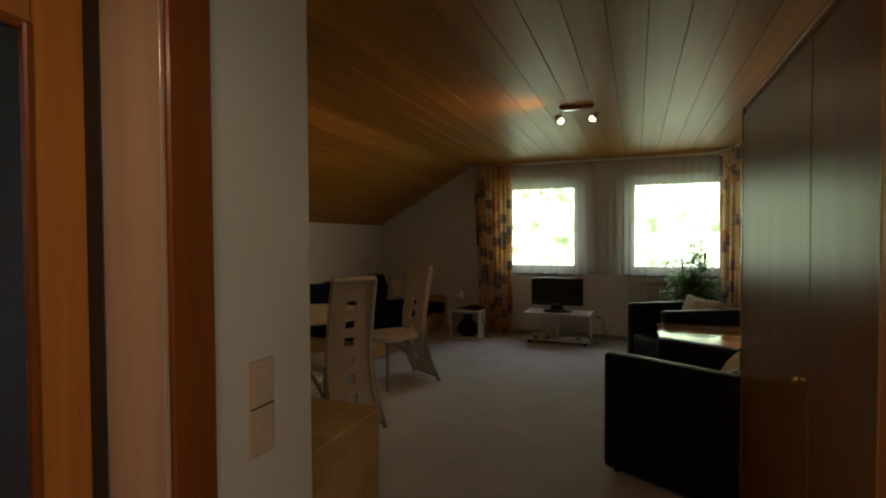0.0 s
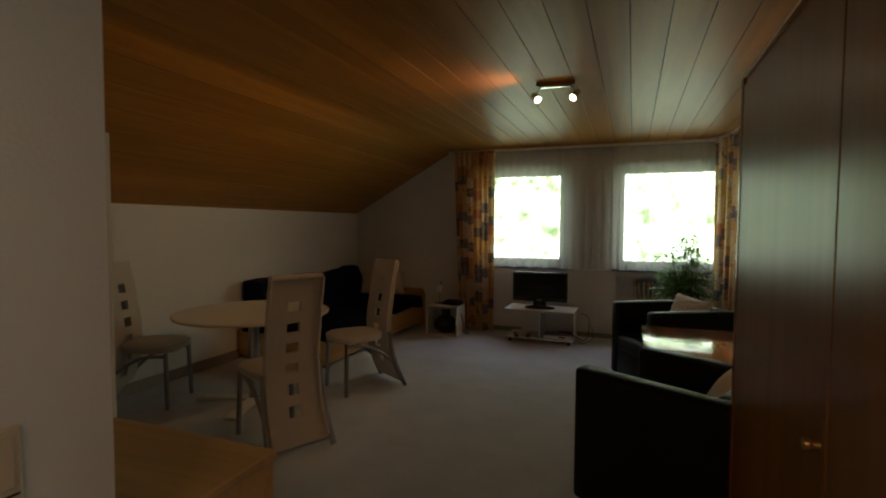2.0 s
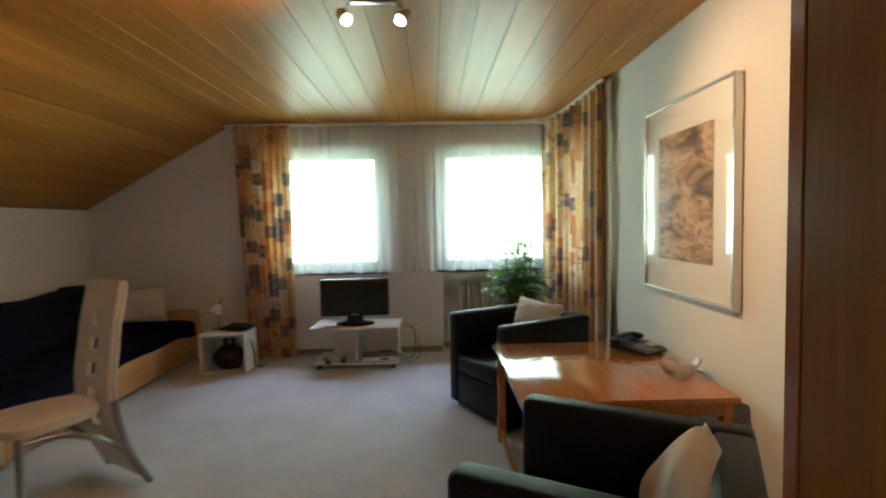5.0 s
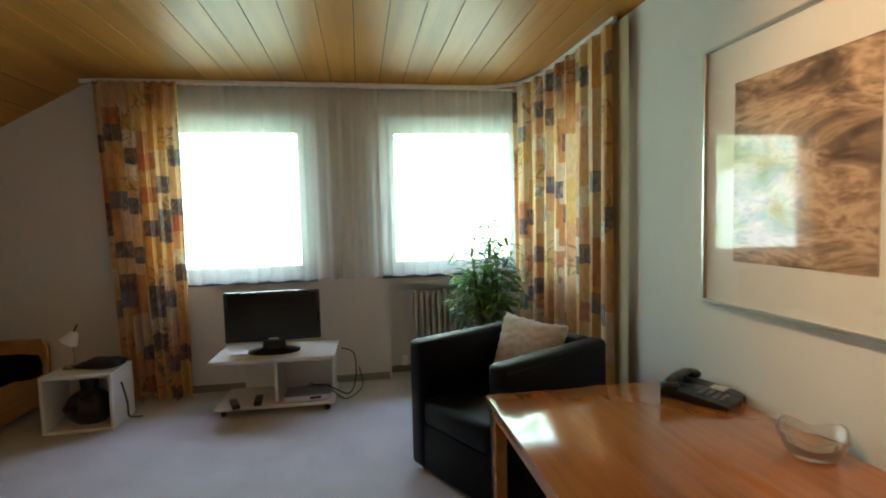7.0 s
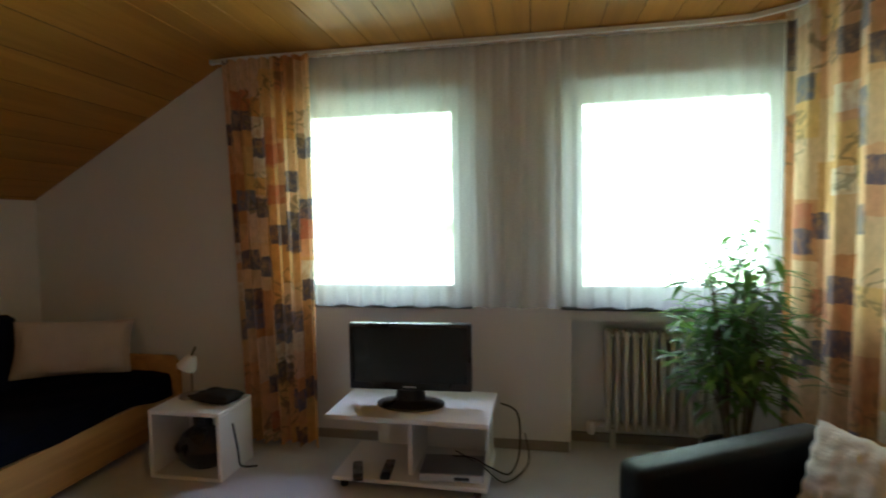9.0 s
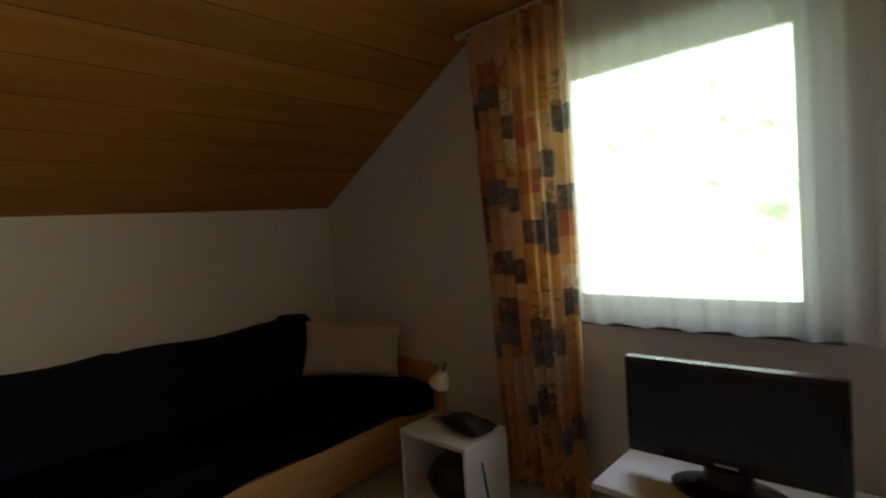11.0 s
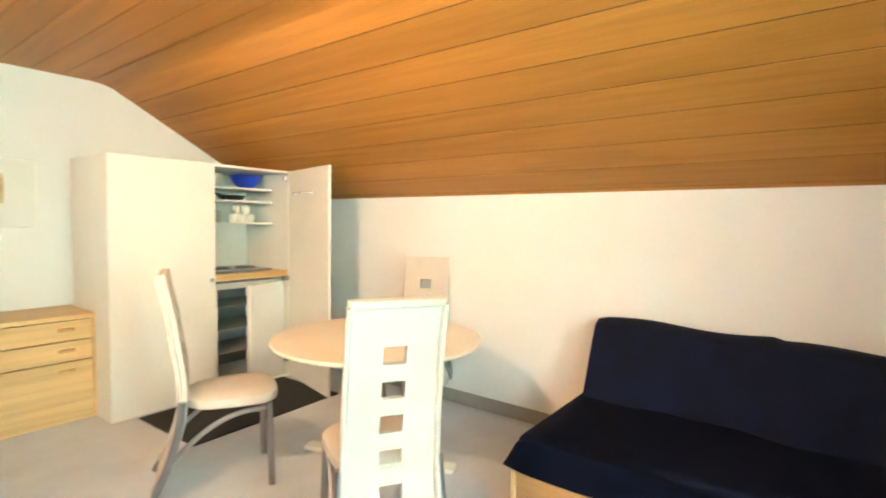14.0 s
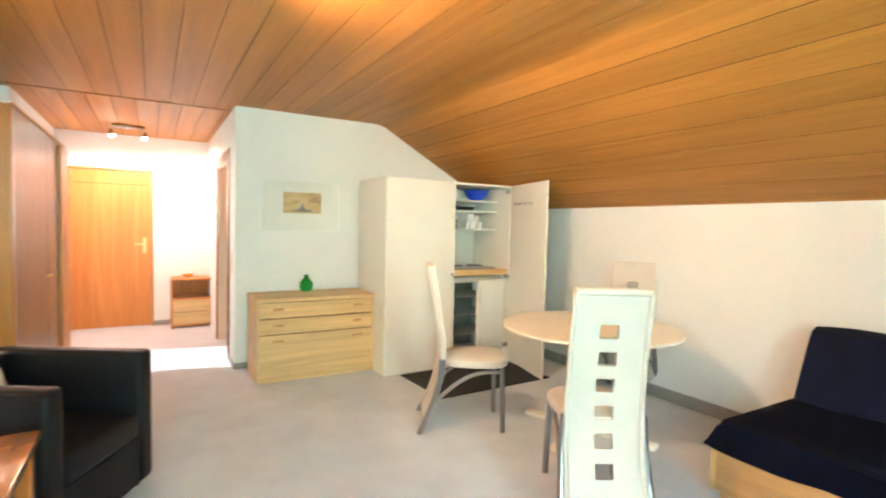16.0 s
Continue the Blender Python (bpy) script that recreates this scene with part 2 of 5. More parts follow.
def curtain_print(name):
    """Cotton print: fields of cream, ochre, peach and rust with brushed navy and brick squares and drawn sprigs; lets some light through."""
    m, nt, b = shader(name)
    uv = coords(nt, (1, 1, 1), "UV")
    wob = node(nt, "ShaderNodeTexNoise", Scale=13.0, Detail=5.0, Roughness=0.7)
    nt.links.new(uv, wob.inputs["Vector"])
    shift = nt.nodes.new("ShaderNodeVectorMath")
    shift.operation = 'MULTIPLY_ADD'
    shift.inputs[1].default_value = (0.06, 0.055, 0)
    nt.links.new(wob.outputs["Color"], shift.inputs[0])
    nt.links.new(uv, shift.inputs[2])

    def blocks(size, offset, stagger=0.0):
        """A random number for each rectangle of the given size, columns staggered."""
        d = nt.nodes.new("ShaderNodeVectorMath")
        d.operation = 'MULTIPLY_ADD'
        d.inputs[1].default_value = (1 / size[0], 1 / size[1], 0)
        d.inputs[2].default_value = (offset, offset * 1.7, 0)
        nt.links.new(shift.outputs[0], d.inputs[0])
        if stagger:
            sx, fx, mul = nt.nodes.new("ShaderNodeSeparateXYZ"), nt.nodes.new("ShaderNodeMath"), nt.nodes.new("ShaderNodeMath")
            nt.links.new(d.outputs[0], sx.inputs[0])
            fx.operation, mul.operation = 'FLOOR', 'MULTIPLY'
            nt.links.new(sx.outputs[0], fx.inputs[0])
            nt.links.new(fx.outputs[0], mul.inputs[0])
            mul.inputs[1].default_value = stagger
            cb_, ad = nt.nodes.new("ShaderNodeCombineXYZ"), nt.nodes.new("ShaderNodeVectorMath")
            nt.links.new(mul.outputs[0], cb_.inputs[1])
            nt.links.new(d.outputs[0], ad.inputs[0])
            nt.links.new(cb_.outputs[0], ad.inputs[1])
            d = ad
        fl = nt.nodes.new("ShaderNodeVectorMath")
        fl.operation = 'FLOOR'
        nt.links.new(d.outputs[0], fl.inputs[0])
        w = nt.nodes.new("ShaderNodeTexWhiteNoise")
        nt.links.new(fl.outputs[0], w.inputs["Vector"])
        return w.outputs["Value"]
    base = ramp(nt, [(0.0, (0.80, 0.58, 0.36)), (0.18, (0.70, 0.36, 0.10)), (0.34, (0.78, 0.60, 0.48)), (0.52, (0.56, 0.19, 0.07)), (0.70, (0.80, 0.52, 0.18)), (0.84, (0.74, 0.38, 0.22))],
                blocks((0.215, 0.30), 0.9, 0.43), True)
    soft = node(nt, "ShaderNodeTexNoise", Scale=1.0, Detail=4.0, Roughness=0.6)
    nt.links.new(coords(nt, (9.0, 2.2, 1), "UV"), soft.inputs["Vector"])
    base = mixc(nt, ramp(nt, [(0.38, (0.22, 0.22, 0.22)), (0.66, (0.75, 0.75, 0.75))], soft.outputs["Fac"]), base, (0.78, 0.50, 0.24))
    sq = blocks((0.185, 0.125), 0.4, 0.37)
    patch = ramp(nt, [(0.0, (0.045, 0.065, 0.14)), (0.10, (0.11, 0.16, 0.27)), (0.15, (0.52, 0.16, 0.08)), (0.19, (0.84, 0.76, 0.62))], sq, True)
    on = ramp(nt, [(0.0, (0.84, 0.84, 0.84)), (0.25, (0, 0, 0))], sq, True)
    brush = node(nt, "ShaderNodeTexNoise", Scale=16.0, Detail=6.0, Roughness=0.7)
    nt.links.new(coords(nt, (2.0, 1.0, 1), "UV"), brush.inputs["Vector"])
    dry = ramp(nt, [(0.36, (0.3, 0.3, 0.3)), (0.54, (1, 1, 1))], brush.outputs["Fac"])
    col = mixc(nt, mixc(nt, 1.0, on, dry, 'MULTIPLY'), base, patch)
    # sprigs of leaves drawn in grey-brown on some of the pale fields
    sprig = node(nt, "ShaderNodeTexNoise", Scale=7.0, Detail=2.0, Roughness=0.5, Distortion=1.0)
    nt.links.new(uv, sprig.inputs["Vector"])
    line = ramp(nt, [(0.47, (0, 0, 0)), (0.50, (1, 1, 1)), (0.53, (1, 1, 1)), (0.56, (0, 0, 0))], sprig.outputs["Fac"])
    field = ramp(nt, [(0.0, (0.6, 0.6, 0.6)), (0.20, (0, 0, 0))], blocks((0.24, 0.26), 2.3, 0.29), True)
    col = mixc(nt, mixc(nt, 1.0, line, field, 'MULTIPLY'), col, (0.17, 0.13, 0.07))
    col = mixc(nt, 0.6, col, ramp(nt, [(0.36, (0.72, 0.68, 0.64)), (0.6, (1.06, 1.06, 1.04))], brush.outputs["Fac"]), 'MULTIPLY')
    nt.links.new(col, b.inputs["Base Color"])
    b.inputs["Roughness"].default_value = 0.85
    tr = nt.nodes.new("ShaderNodeBsdfTranslucent")
    nt.links.new(col, tr.inputs[0])
    mx = nt.nodes.new("ShaderNodeMixShader")
    mx.inputs[0].default_value = 0.19
    nt.links.new(b.outputs[0], mx.inputs[1])
    nt.links.new(tr.outputs[0], mx.inputs[2])
    nt.links.new(mx.outputs[0], nt.nodes["Material Output"].inputs[0])
    return m


def leaf_stuff(name, c):
    """Thin leaf: waxy front, lets light through."""
    m = plain(name, c, 0.42, var=0.45, scale=18)
    nt = m.node_tree
    tr = node(nt, "ShaderNodeBsdfTranslucent", Color=(c[0] * 1.8, c[1] * 1.9, c[2] * 1.2, 1))
    mx = nt.nodes.new("ShaderNodeMixShader")
    mx.inputs[0].default_value = 0.4
    nt.links.new(nt.nodes["Principled BSDF"].outputs[0], mx.inputs[1])
    nt.links.new(tr.outputs[0], mx.inputs[2])
    nt.links.new(mx.outputs[0], nt.nodes["Material Output"].inputs[0])
    return m


LEAF = leaf_stuff("leaf", (0.075, 0.15, 0.035))
LEAF_PALE = leaf_stuff("young leaf", (0.17, 0.27, 0.06))
CURTAIN = curtain_print("printed curtain")
LINING = plain("curtain lining", (0.52, 0.44, 0.30), 0.9, var=0.05, relief=0.3)
SHEER, _nt, _b = shader("sheer voile")
_t = node(_nt, "ShaderNodeBsdfTransparent")
_l = node(_nt, "ShaderNodeBsdfTranslucent", Color=(0.86, 0.86, 0.86, 1))
_d = node(_nt, "ShaderNodeBsdfDiffuse", Color=(0.80, 0.80, 0.79, 1))
_wv = node(_nt, "ShaderNodeTexNoise", Scale=1.0, Detail=1.0, Roughness=0.5)
_nt.links.new(coords(_nt, (30, 230, 1), "UV"), _wv.inputs["Vector"])
_m1, _m2 = _nt.nodes.new("ShaderNodeMixShader"), _nt.nodes.new("ShaderNodeMixShader")
_m1.inputs[0].default_value = 0.5
_nt.links.new(_l.outputs[0], _m1.inputs[1])
_nt.links.new(_d.outputs[0], _m1.inputs[2])
_nt.links.new(ramp(_nt, [(0.35, (0.295,) * 3), (0.65, (0.33,) * 3)], _wv.outputs["Fac"]), _m2.inputs[0])
_nt.links.new(_t.outputs[0], _m2.inputs[1])
_nt.links.new(_m1.outputs[0], _m2.inputs[2])
_nt.links.new(_m2.outputs[0], _nt.nodes["Material Output"].inputs[0])


def painting(name, stops, scale, stretch=(1, 1, 1), swirl=1.6):
    m, nt, b = shader(name)
    n = node(nt, "ShaderNodeTexNoise", Scale=scale, Detail=8.0, Roughness=0.7, Distortion=swirl)
    nt.links.new(coords(nt, stretch), n.inputs["Vector"])
    nt.links.new(ramp(nt, stops, n.outputs["Fac"]), b.inputs["Base Color"])
    b.inputs["Roughness"].default_value = 0.8
    return m


PRINT_BROWN = painting("brown abstract print", [(0.34, (0.05, 0.032, 0.026)), (0.43, (0.17, 0.11, 0.075)), (0.50, (0.38, 0.26, 0.17)), (0.56, (0.60, 0.44, 0.30)), (0.62, (0.22, 0.15, 0.11)), (0.72, (0.46, 0.42, 0.38))], 4.2, (0.8, 1, 1.9), 0.5)
PRINT_TAN = painting("tan landscape print", [(0.36, (0.34, 0.25, 0.16)), (0.46, (0.52, 0.36, 0.17)), (0.54, (0.62, 0.47, 0.25)), (0.64, (0.50, 0.42, 0.32))], 9, (0.6, 1, 1.6), 0.4)
PRINT_SLATE = painting("slate wash", [(0.36, (0.10, 0.12, 0.17)), (0.60, (0.24, 0.26, 0.31))], 22, (1, 1, 1), 0.8)


def bright_trees(name, strength):
    """Sunlit foliage with sky between the leaves and open sky above the crowns."""
    m, nt, b = shader(name)
    n = node(nt, "ShaderNodeTexNoise", Scale=1.6, Detail=9.0, Roughness=0.72)
    nt.links.new(coords(nt, (1, 1, 1)), n.inputs["Vector"])
    stops = [(0.31, (0.05, 0.085, 0.03)), (0.40, (0.15, 0.24, 0.08)), (0.475, (0.66, 0.91, 0.50)), (0.56, (0.94, 1.04, 0.89))]
    up, rise = nt.nodes.new("ShaderNodeSeparateXYZ"), node(nt, "ShaderNodeMapRange")
    nt.links.new(coords(nt, (1, 1, 1)), up.inputs[0])
    rise.inputs[1].default_value, rise.inputs[2].default_value = 3.0, 6.0
    nt.links.new(up.outputs[2], rise.inputs[0])
    nt.links.new(mixc(nt, rise.outputs[0], ramp(nt, stops, n.outputs["Fac"]), (0.90, 0.93, 1.18)), b.inputs["Emission Color"])
    b.inputs["Base Color"].default_value = (0.1, 0.15, 0.05, 1)
    b.inputs["Emission Strength"].default_value = strength
    return m


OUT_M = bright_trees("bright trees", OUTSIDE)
# dimmer glow for the unseen board added on the east side
EAST_GLOW = bright_trees("added east glow", OUTSIDE * 0.38)


# ---- mesh helpers ----
def box(bm, x0, x1, y0, y1, z0, z1, bevel=0.0, seg=1):
    """A box into bm, its edges rounded by bevel."""
    vs = bmesh.ops.create_cube(bm, size=1)["verts"]
    for v in vs:
        v.co = Vector(((x0 + x1) / 2 + v.co.x * (x1 - x0), (y0 + y1) / 2 + v.co.y * (y1 - y0), (z0 + z1) / 2 + v.co.z * (z1 - z0)))
    if bevel:
        bmesh.ops.bevel(bm, geom=list({e for v in vs for e in v.link_edges}), offset=bevel, segments=seg, profile=0.5, affect='EDGES')
    return bm


def bx(*a, **k):
    return box(bmesh.new(), *a, **k)


def lathe(profile, seg=24, bm=None, at=(0, 0, 0)):
    """Turn (radius, height) pairs round z."""
    bm = bm or bmesh.new()
    rings = []
    for r, z in profile:
        rings.append([bm.verts.new((at[0] + r * math.cos(2 * math.pi * k / seg), at[1] + r * math.sin(2 * math.pi * k / seg), at[2] + z)) for k in range(seg)])
    for a, b in zip(rings, rings[1:]):
        for k in range(seg):
            bm.faces.new((a[k], a[(k + 1) % seg], b[(k + 1) % seg], b[k]))
    bm.faces.new(list(reversed(rings[0])))
    bm.faces.new(rings[-1])
    return bm


def tube(points, radius, seg=10, bm=None, steps=6):
    """A round bar along a smooth line through points."""
    bm = bm or bmesh.new()
    pts = [Vector(p) for p in points]
    line = []
    for i in range(len(pts) - 1):
        p0, p1, p2, p3 = pts[max(i - 1, 0)], pts[i], pts[i + 1], pts[min(i + 2, len(pts) - 1)]
        n = steps if len(pts) > 2 else 1
        for k in range(n):
            t = k / n
            line.append(0.5 * ((2 * p1) + (p2 - p0) * t + (2 * p0 - 5 * p1 + 4 * p2 - p3) * t * t + (3 * p1 - p0 - 3 * p2 + p3) * t ** 3))
    line.append(pts[-1])
    rings = []
    side = None
    for i, p in enumerate(line):
        d = (line[min(i + 1, len(line) - 1)] - line[max(i - 1, 0)]).normalized()
        if side is None:
            side = d.cross(Vector((0.3, 0.2, 1) if abs(d.z) < 0.9 else (1, 0.1, 0))).normalized()
        side = (side - d * side.dot(d)).normalized()
        up = d.cross(side)
        rad = radius[0] + (radius[1] - radius[0]) * i / (len(line) - 1) if isinstance(radius, tuple) else radius
        rings.append([bm.verts.new(p + rad * (math.cos(2 * math.pi * k / seg) * side + math.sin(2 * math.pi * k / seg) * up)) for k in range(seg)])
    for a, b in zip(rings, rings[1:]):
        for k in range(seg):
            bm.faces.new((a[k], a[(k + 1) % seg], b[(k + 1) % seg], b[k]))
    bm.faces.new(list(reversed(rings[0])))
    bm.faces.new(rings[-1])
    return bm


def prism(outline, z0, z1, bm=None, bevel=0.0, axis="z"):
    """A flat outline pushed out along an axis."""
    bm = bm or bmesh.new()
    put = {"z": lambda a, b, c: (a, b, c), "y": lambda a, b, c: (a, c, b), "x": lambda a, b, c: (c, a, b)}[axis]
    lo = [bm.verts.new(put(a, b, z0)) for a, b in outline]
    hi = [bm.verts.new(put(a, b, z1)) for a, b in outline]
    n = len(outline)
    faces = [bm.faces.new(list(reversed(lo))), bm.faces.new(hi)]
    faces += [bm.faces.new((lo[k], lo[(k + 1) % n], hi[(k + 1) % n], hi[k])) for k in range(n)]
    bmesh.ops.recalc_face_normals(bm, faces=faces)
    if bevel:
        es = {e for f in faces[:2] for e in f.edges}
        bmesh.ops.bevel(bm, geom=list(es), offset=bevel, segments=2, profile=0.5, affect='EDGES')
    return bm


def cushion(w, h, d, bm=None, n=14):
    """A filled pillow with pinched corners, w wide in x, h high in z, d thick in y, round its centre."""
    bm = bm or bmesh.new()
    grid = {}
    for s in (-1, 1):
        for i in range(n + 1):
            for j in range(n + 1):
                u, v = 2 * i / n - 1, 2 * j / n - 1
                edge = abs(u) == 1 or abs(v) == 1
                if edge and s == 1:
                    grid[s, i, j] = grid[-1, i, j]
                    continue
                t = 0.0 if edge else ((1 - u ** 4) * (1 - v ** 4)) ** 0.5
                pull = 1 - 0.07 * (u * u * (1 - v * v) + v * v * (1 - u * u)) * 1.0
                wob = 0.10 * math.sin(5 * u + 3 * v) * t
                grid[s, i, j] = bm.verts.new((u * w / 2 * (1 - 0.06 * (1 - v * v) * abs(u)), s * d / 2 * t * (1 + wob), v * h / 2 * pull))
        for i in range(n):
            for j in range(n):
                q = [grid[s, i, j], grid[s, i + 1, j], grid[s, i + 1, j + 1], grid[s, i, j + 1]]
                bm.faces.new(q if s == -1 else q[::-1])
    return bm


def mesh_of(bm, name, material, smooth=True):
    me = bpy.data.meshes.new(name)
    bmesh.ops.recalc_face_normals(bm, faces=bm.faces[:])
    bm.to_mesh(me)
    bm.free()
    me.materials.append(material)
    if smooth:
        me.shade_smooth()
        me.set_sharp_from_angle(angle=radians(35))
    return me


def part(name, bm, material, parent, label="", smooth=True):
    ob = new(name, mesh_of(bm, name, material, smooth))
    ob.parent = parent
    return tagged(ob, label)


def thing(name, label, category, at=(0, 0, 0), rz=0.0, group="", kind=""):
    ob = new(name)
    ob.empty_display_size = 0.1
    ob.matrix_world = pose(*at, 0, 0, rz)
    return tagged(ob, label, category, group, kind)


def solo(name, bm, material, label, category, at=(0, 0, 0), rz=0.0, group="", kind="", smooth=True, tilt=(0, 0)):
    ob = new(name, mesh_of(bm, name, material, smooth))
    ob.matrix_world = pose(*at, tilt[0], tilt[1], rz)
    return tagged(ob, label, category, group, kind)


def setting(name, bm, material, label="", smooth=False):
    return tagged(new(name, mesh_of(bm, name, material, smooth)), label, kind="structure")


# ---- the shell ----
# x: knee wall -4.0 .. east wall 1.02; y: hall end -1.25, south wall 1.35, window wall 7.36
KX, KZ, EX, SY, WY, HX, NY = -4.0, 1.608, 1.02, 1.35, 7.36, -1.0, -1.25
CZ, BX = 2.47, -2.455
SLOPE = math.atan2(CZ - KZ, BX - KX)

carpet = bx(-4.25, EX + 0.15, 1.09, 7.66, -0.12, 0.0)
box(carpet, -4.25, 2.75, NY - 0.14, 1.09, -0.12, 0.0)
setting("floor", carpet, CARPET, "light grey looped carpet floor")
W3 = (5.80, 6.98)        # window in the east wall behind the drawn curtain, in y
east = bmesh.new()
box(east, EX, EX + 0.15, 0.97, W3[0], 0, CZ + 0.2)
box(east, EX, EX + 0.15, W3[1], 7.36 + 0.3, 0, CZ + 0.2)
box(east, EX, EX + 0.15, W3[0], W3[1], 0, 0.875)
box(east, EX, EX + 0.15, W3[0], W3[1], 2.21, CZ + 0.2)
setting("wall_east", east, PLASTER, "white wallpapered wall with a curtained window")
setting("wall_knee", bx(KX - 0.2, KX, SY - 0.15, WY + 0.3, 0, KZ), PLASTER, "low white wall under the slope")

# window wall with two openings and a radiator niche
W1, W2, WZ0, WZ1 = (-2.04, -0.845), (-0.29, 0.985), 0.875, 2.216
wall_n = bmesh.new()
box(wall_n, KX - 0.2, W1[0], WY, WY + 0.3, 0, CZ + 0.3)
box(wall_n, W1[0], W1[1], WY, WY + 0.3, 0, WZ0)
box(wall_n, W1[0], W1[1], WY, WY + 0.3, WZ1, CZ + 0.3)
box(wall_n, W1[1], W2[0], WY, WY + 0.3, 0, CZ + 0.3)
box(wall_n, W2[0], W2[1], WY, WY + 0.3, WZ1, CZ + 0.3)
box(wall_n, W2[0], W2[1], WY, WY + 0.3, 0.805, WZ0)
box(wall_n, W2[0], W2[1], WY + 0.17, WY + 0.3, 0, 0.805)
box(wall_n, W2[0], -0.245, WY, WY + 0.17, 0, 0.805)
box(wall_n, W2[1], EX + 0.15, WY, WY + 0.3, 0, CZ + 0.3)
setting("wall_north", wall_n, PLASTER, "white wall with two windows and a radiator niche")

# south wall, cut along the slope
south = prism([(HX, 0), (KX - 0.2, 0), (KX - 0.2, CZ + 0.2), (HX, CZ + 0.2)], SY - 0.14, SY, axis="y")
setting("wall_south", south, PLASTER, "white wall under the sloping ceiling")

# hall: west wall with a door opening, end wall with a door opening, east wall with an open doorway
BD = (-0.02, 0.893)      # bathroom door opening in y
hall_w = bmesh.new()
box(hall_w, HX - 0.16, HX, BD[1], SY - 0.14, 0, CZ + 0.2)
box(hall_w, HX - 0.16, HX, NY, BD[0], 0, CZ + 0.2)
box(hall_w, HX - 0.16, HX, BD[0], BD[1], 2.02, CZ + 0.2)
setting("wall_hall_west", hall_w, PLASTER, "white hall wall")
ED = (-0.315, 0.535)       # door in the end wall, in x
hall_s = bmesh.new()
box(hall_s, -2.9, ED[0], NY - 0.14, NY, 0, CZ + 0.2)
box(hall_s, ED[1], 2.8, NY - 0.14, NY, 0, CZ + 0.2)
box(hall_s, ED[0], ED[1], NY - 0.14, NY, 2.01, CZ + 0.2)
setting("wall_hall_end", hall_s, PLASTER, "white wall at the end of the hall")
HE = 0.68
DO = (0.02, 0.93)         # open doorway of the east room, in y
hall_e = bmesh.new()
box(hall_e, HE, HE + 0.12, DO[1], 0.97, 0, CZ + 0.2)
box(hall_e, HE, HE + 0.12, NY, DO[0], 0, CZ + 0.2)
box(hall_e, HE, HE + 0.12, DO[0], DO[1], 2.02, CZ + 0.2)
setting("wall_hall_east", hall_e, PLASTER, "white hall wall with an open doorway")
# side rooms that close the place
side = bmesh.new()
box(side, HE + 0.12, 2.7, 0.97, 1.09, 0, CZ + 0.2)
box(side, 2.6, 2.75, NY, -0.55, 0, CZ + 0.2)
box(side, 2.6, 2.75, 0.75, 0.97, 0, CZ + 0.2)
box(side, 2.6, 2.75, -0.55, 0.75, 0, 1.12)
box(side, 2.6, 2.75, -0.55, 0.75, 2.2, CZ + 0.2)
setting("wall_side_room", side, PLASTER, "plain white walls of the side room")
bath = bmesh.new()
box(bath, -2.9, -2.75, NY, -0.75, 0, CZ + 0.2)
box(bath, -2.9, -2.75, 1.08, SY - 0.14, 0, CZ + 0.2)
box(bath, -2.9, -2.75, -0.75, 1.08, 0, 1.0)
box(bath, -2.9, -2.75, -0.75, 1.08, 2.25, CZ + 0.2)
setting("wall_bathroom", bath, PLASTER, "plain white bathroom wall")

# ceilings: long veneered boards with open joints
flat = bmesh.new()
w = 0.188
x = -2.35
box(flat, BX - 0.10, x - 0.006, SY - 0.14, WY + 0.1, CZ, CZ + 0.03)
while x < EX + 0.1:
    x1 = min(x + w, EX + 0.14)
    box(flat, x, x1 - 0.005, 1.10, WY + 0.1, CZ, CZ + 0.03, 0.001)
    x += w
setting("ceiling_room", flat, CEIL_WOOD, "golden wood-veneer board ceiling")
hall_c = bmesh.new()
x = HX - 0.14
while x < HE + 0.1:
    box(hall_c, x, x + w - 0.007, NY, 1.094, CZ, CZ + 0.03, 0.001)
    x += w
setting("ceiling_hall", hall_c, CEIL_WOOD, "golden wood-veneer board ceiling of the hall")
setting("ceiling_backing", bx(BX - 0.1, EX + 0.15, 1.15, WY + 0.3, CZ + 0.004, CZ + 0.16), JOINT, "dark backing behind the ceiling boards")
setting("ceiling_hall_backing", bx(HX - 1.9, 2.75, NY - 0.14, 1.149, CZ + 0.004, CZ + 0.16), JOINT, "dark backing behind the hall ceiling boards")
setting("trim_ceiling", bx(HX + 0.002, EX, 1.090, 1.104, CZ - 0.006, CZ + 0.006), WARD_WOOD, "dark joint strip between the two ceilings")
slope = bmesh.new()
run = (CZ - KZ) / math.sin(SLOPE)
d = -0.17
while d < run - 0.12:
    d1 = min(d + 0.212, run - 0.06)
    box(slope, d, d1 - 0.007, SY - 0.14, WY + 0.1, 0, 0.03, 0.001)
    d += 0.212
sb = setting("ceiling_slope_backing", bx(-0.3, run + 0.05, SY - 0.2, WY + 0.3, 0.004, 0.2), JOINT, "dark backing behind the sloping boards")
sb.matrix_world = pose(KX, 0, KZ, 0, -math.degrees(SLOPE), 0)
sl = setting("ceiling_slope", slope, CEIL_WOOD, "sloping ceiling of golden veneer boards")
sl.matrix_world = pose(KX, 0, KZ, 0, -math.degrees(SLOPE), 0)
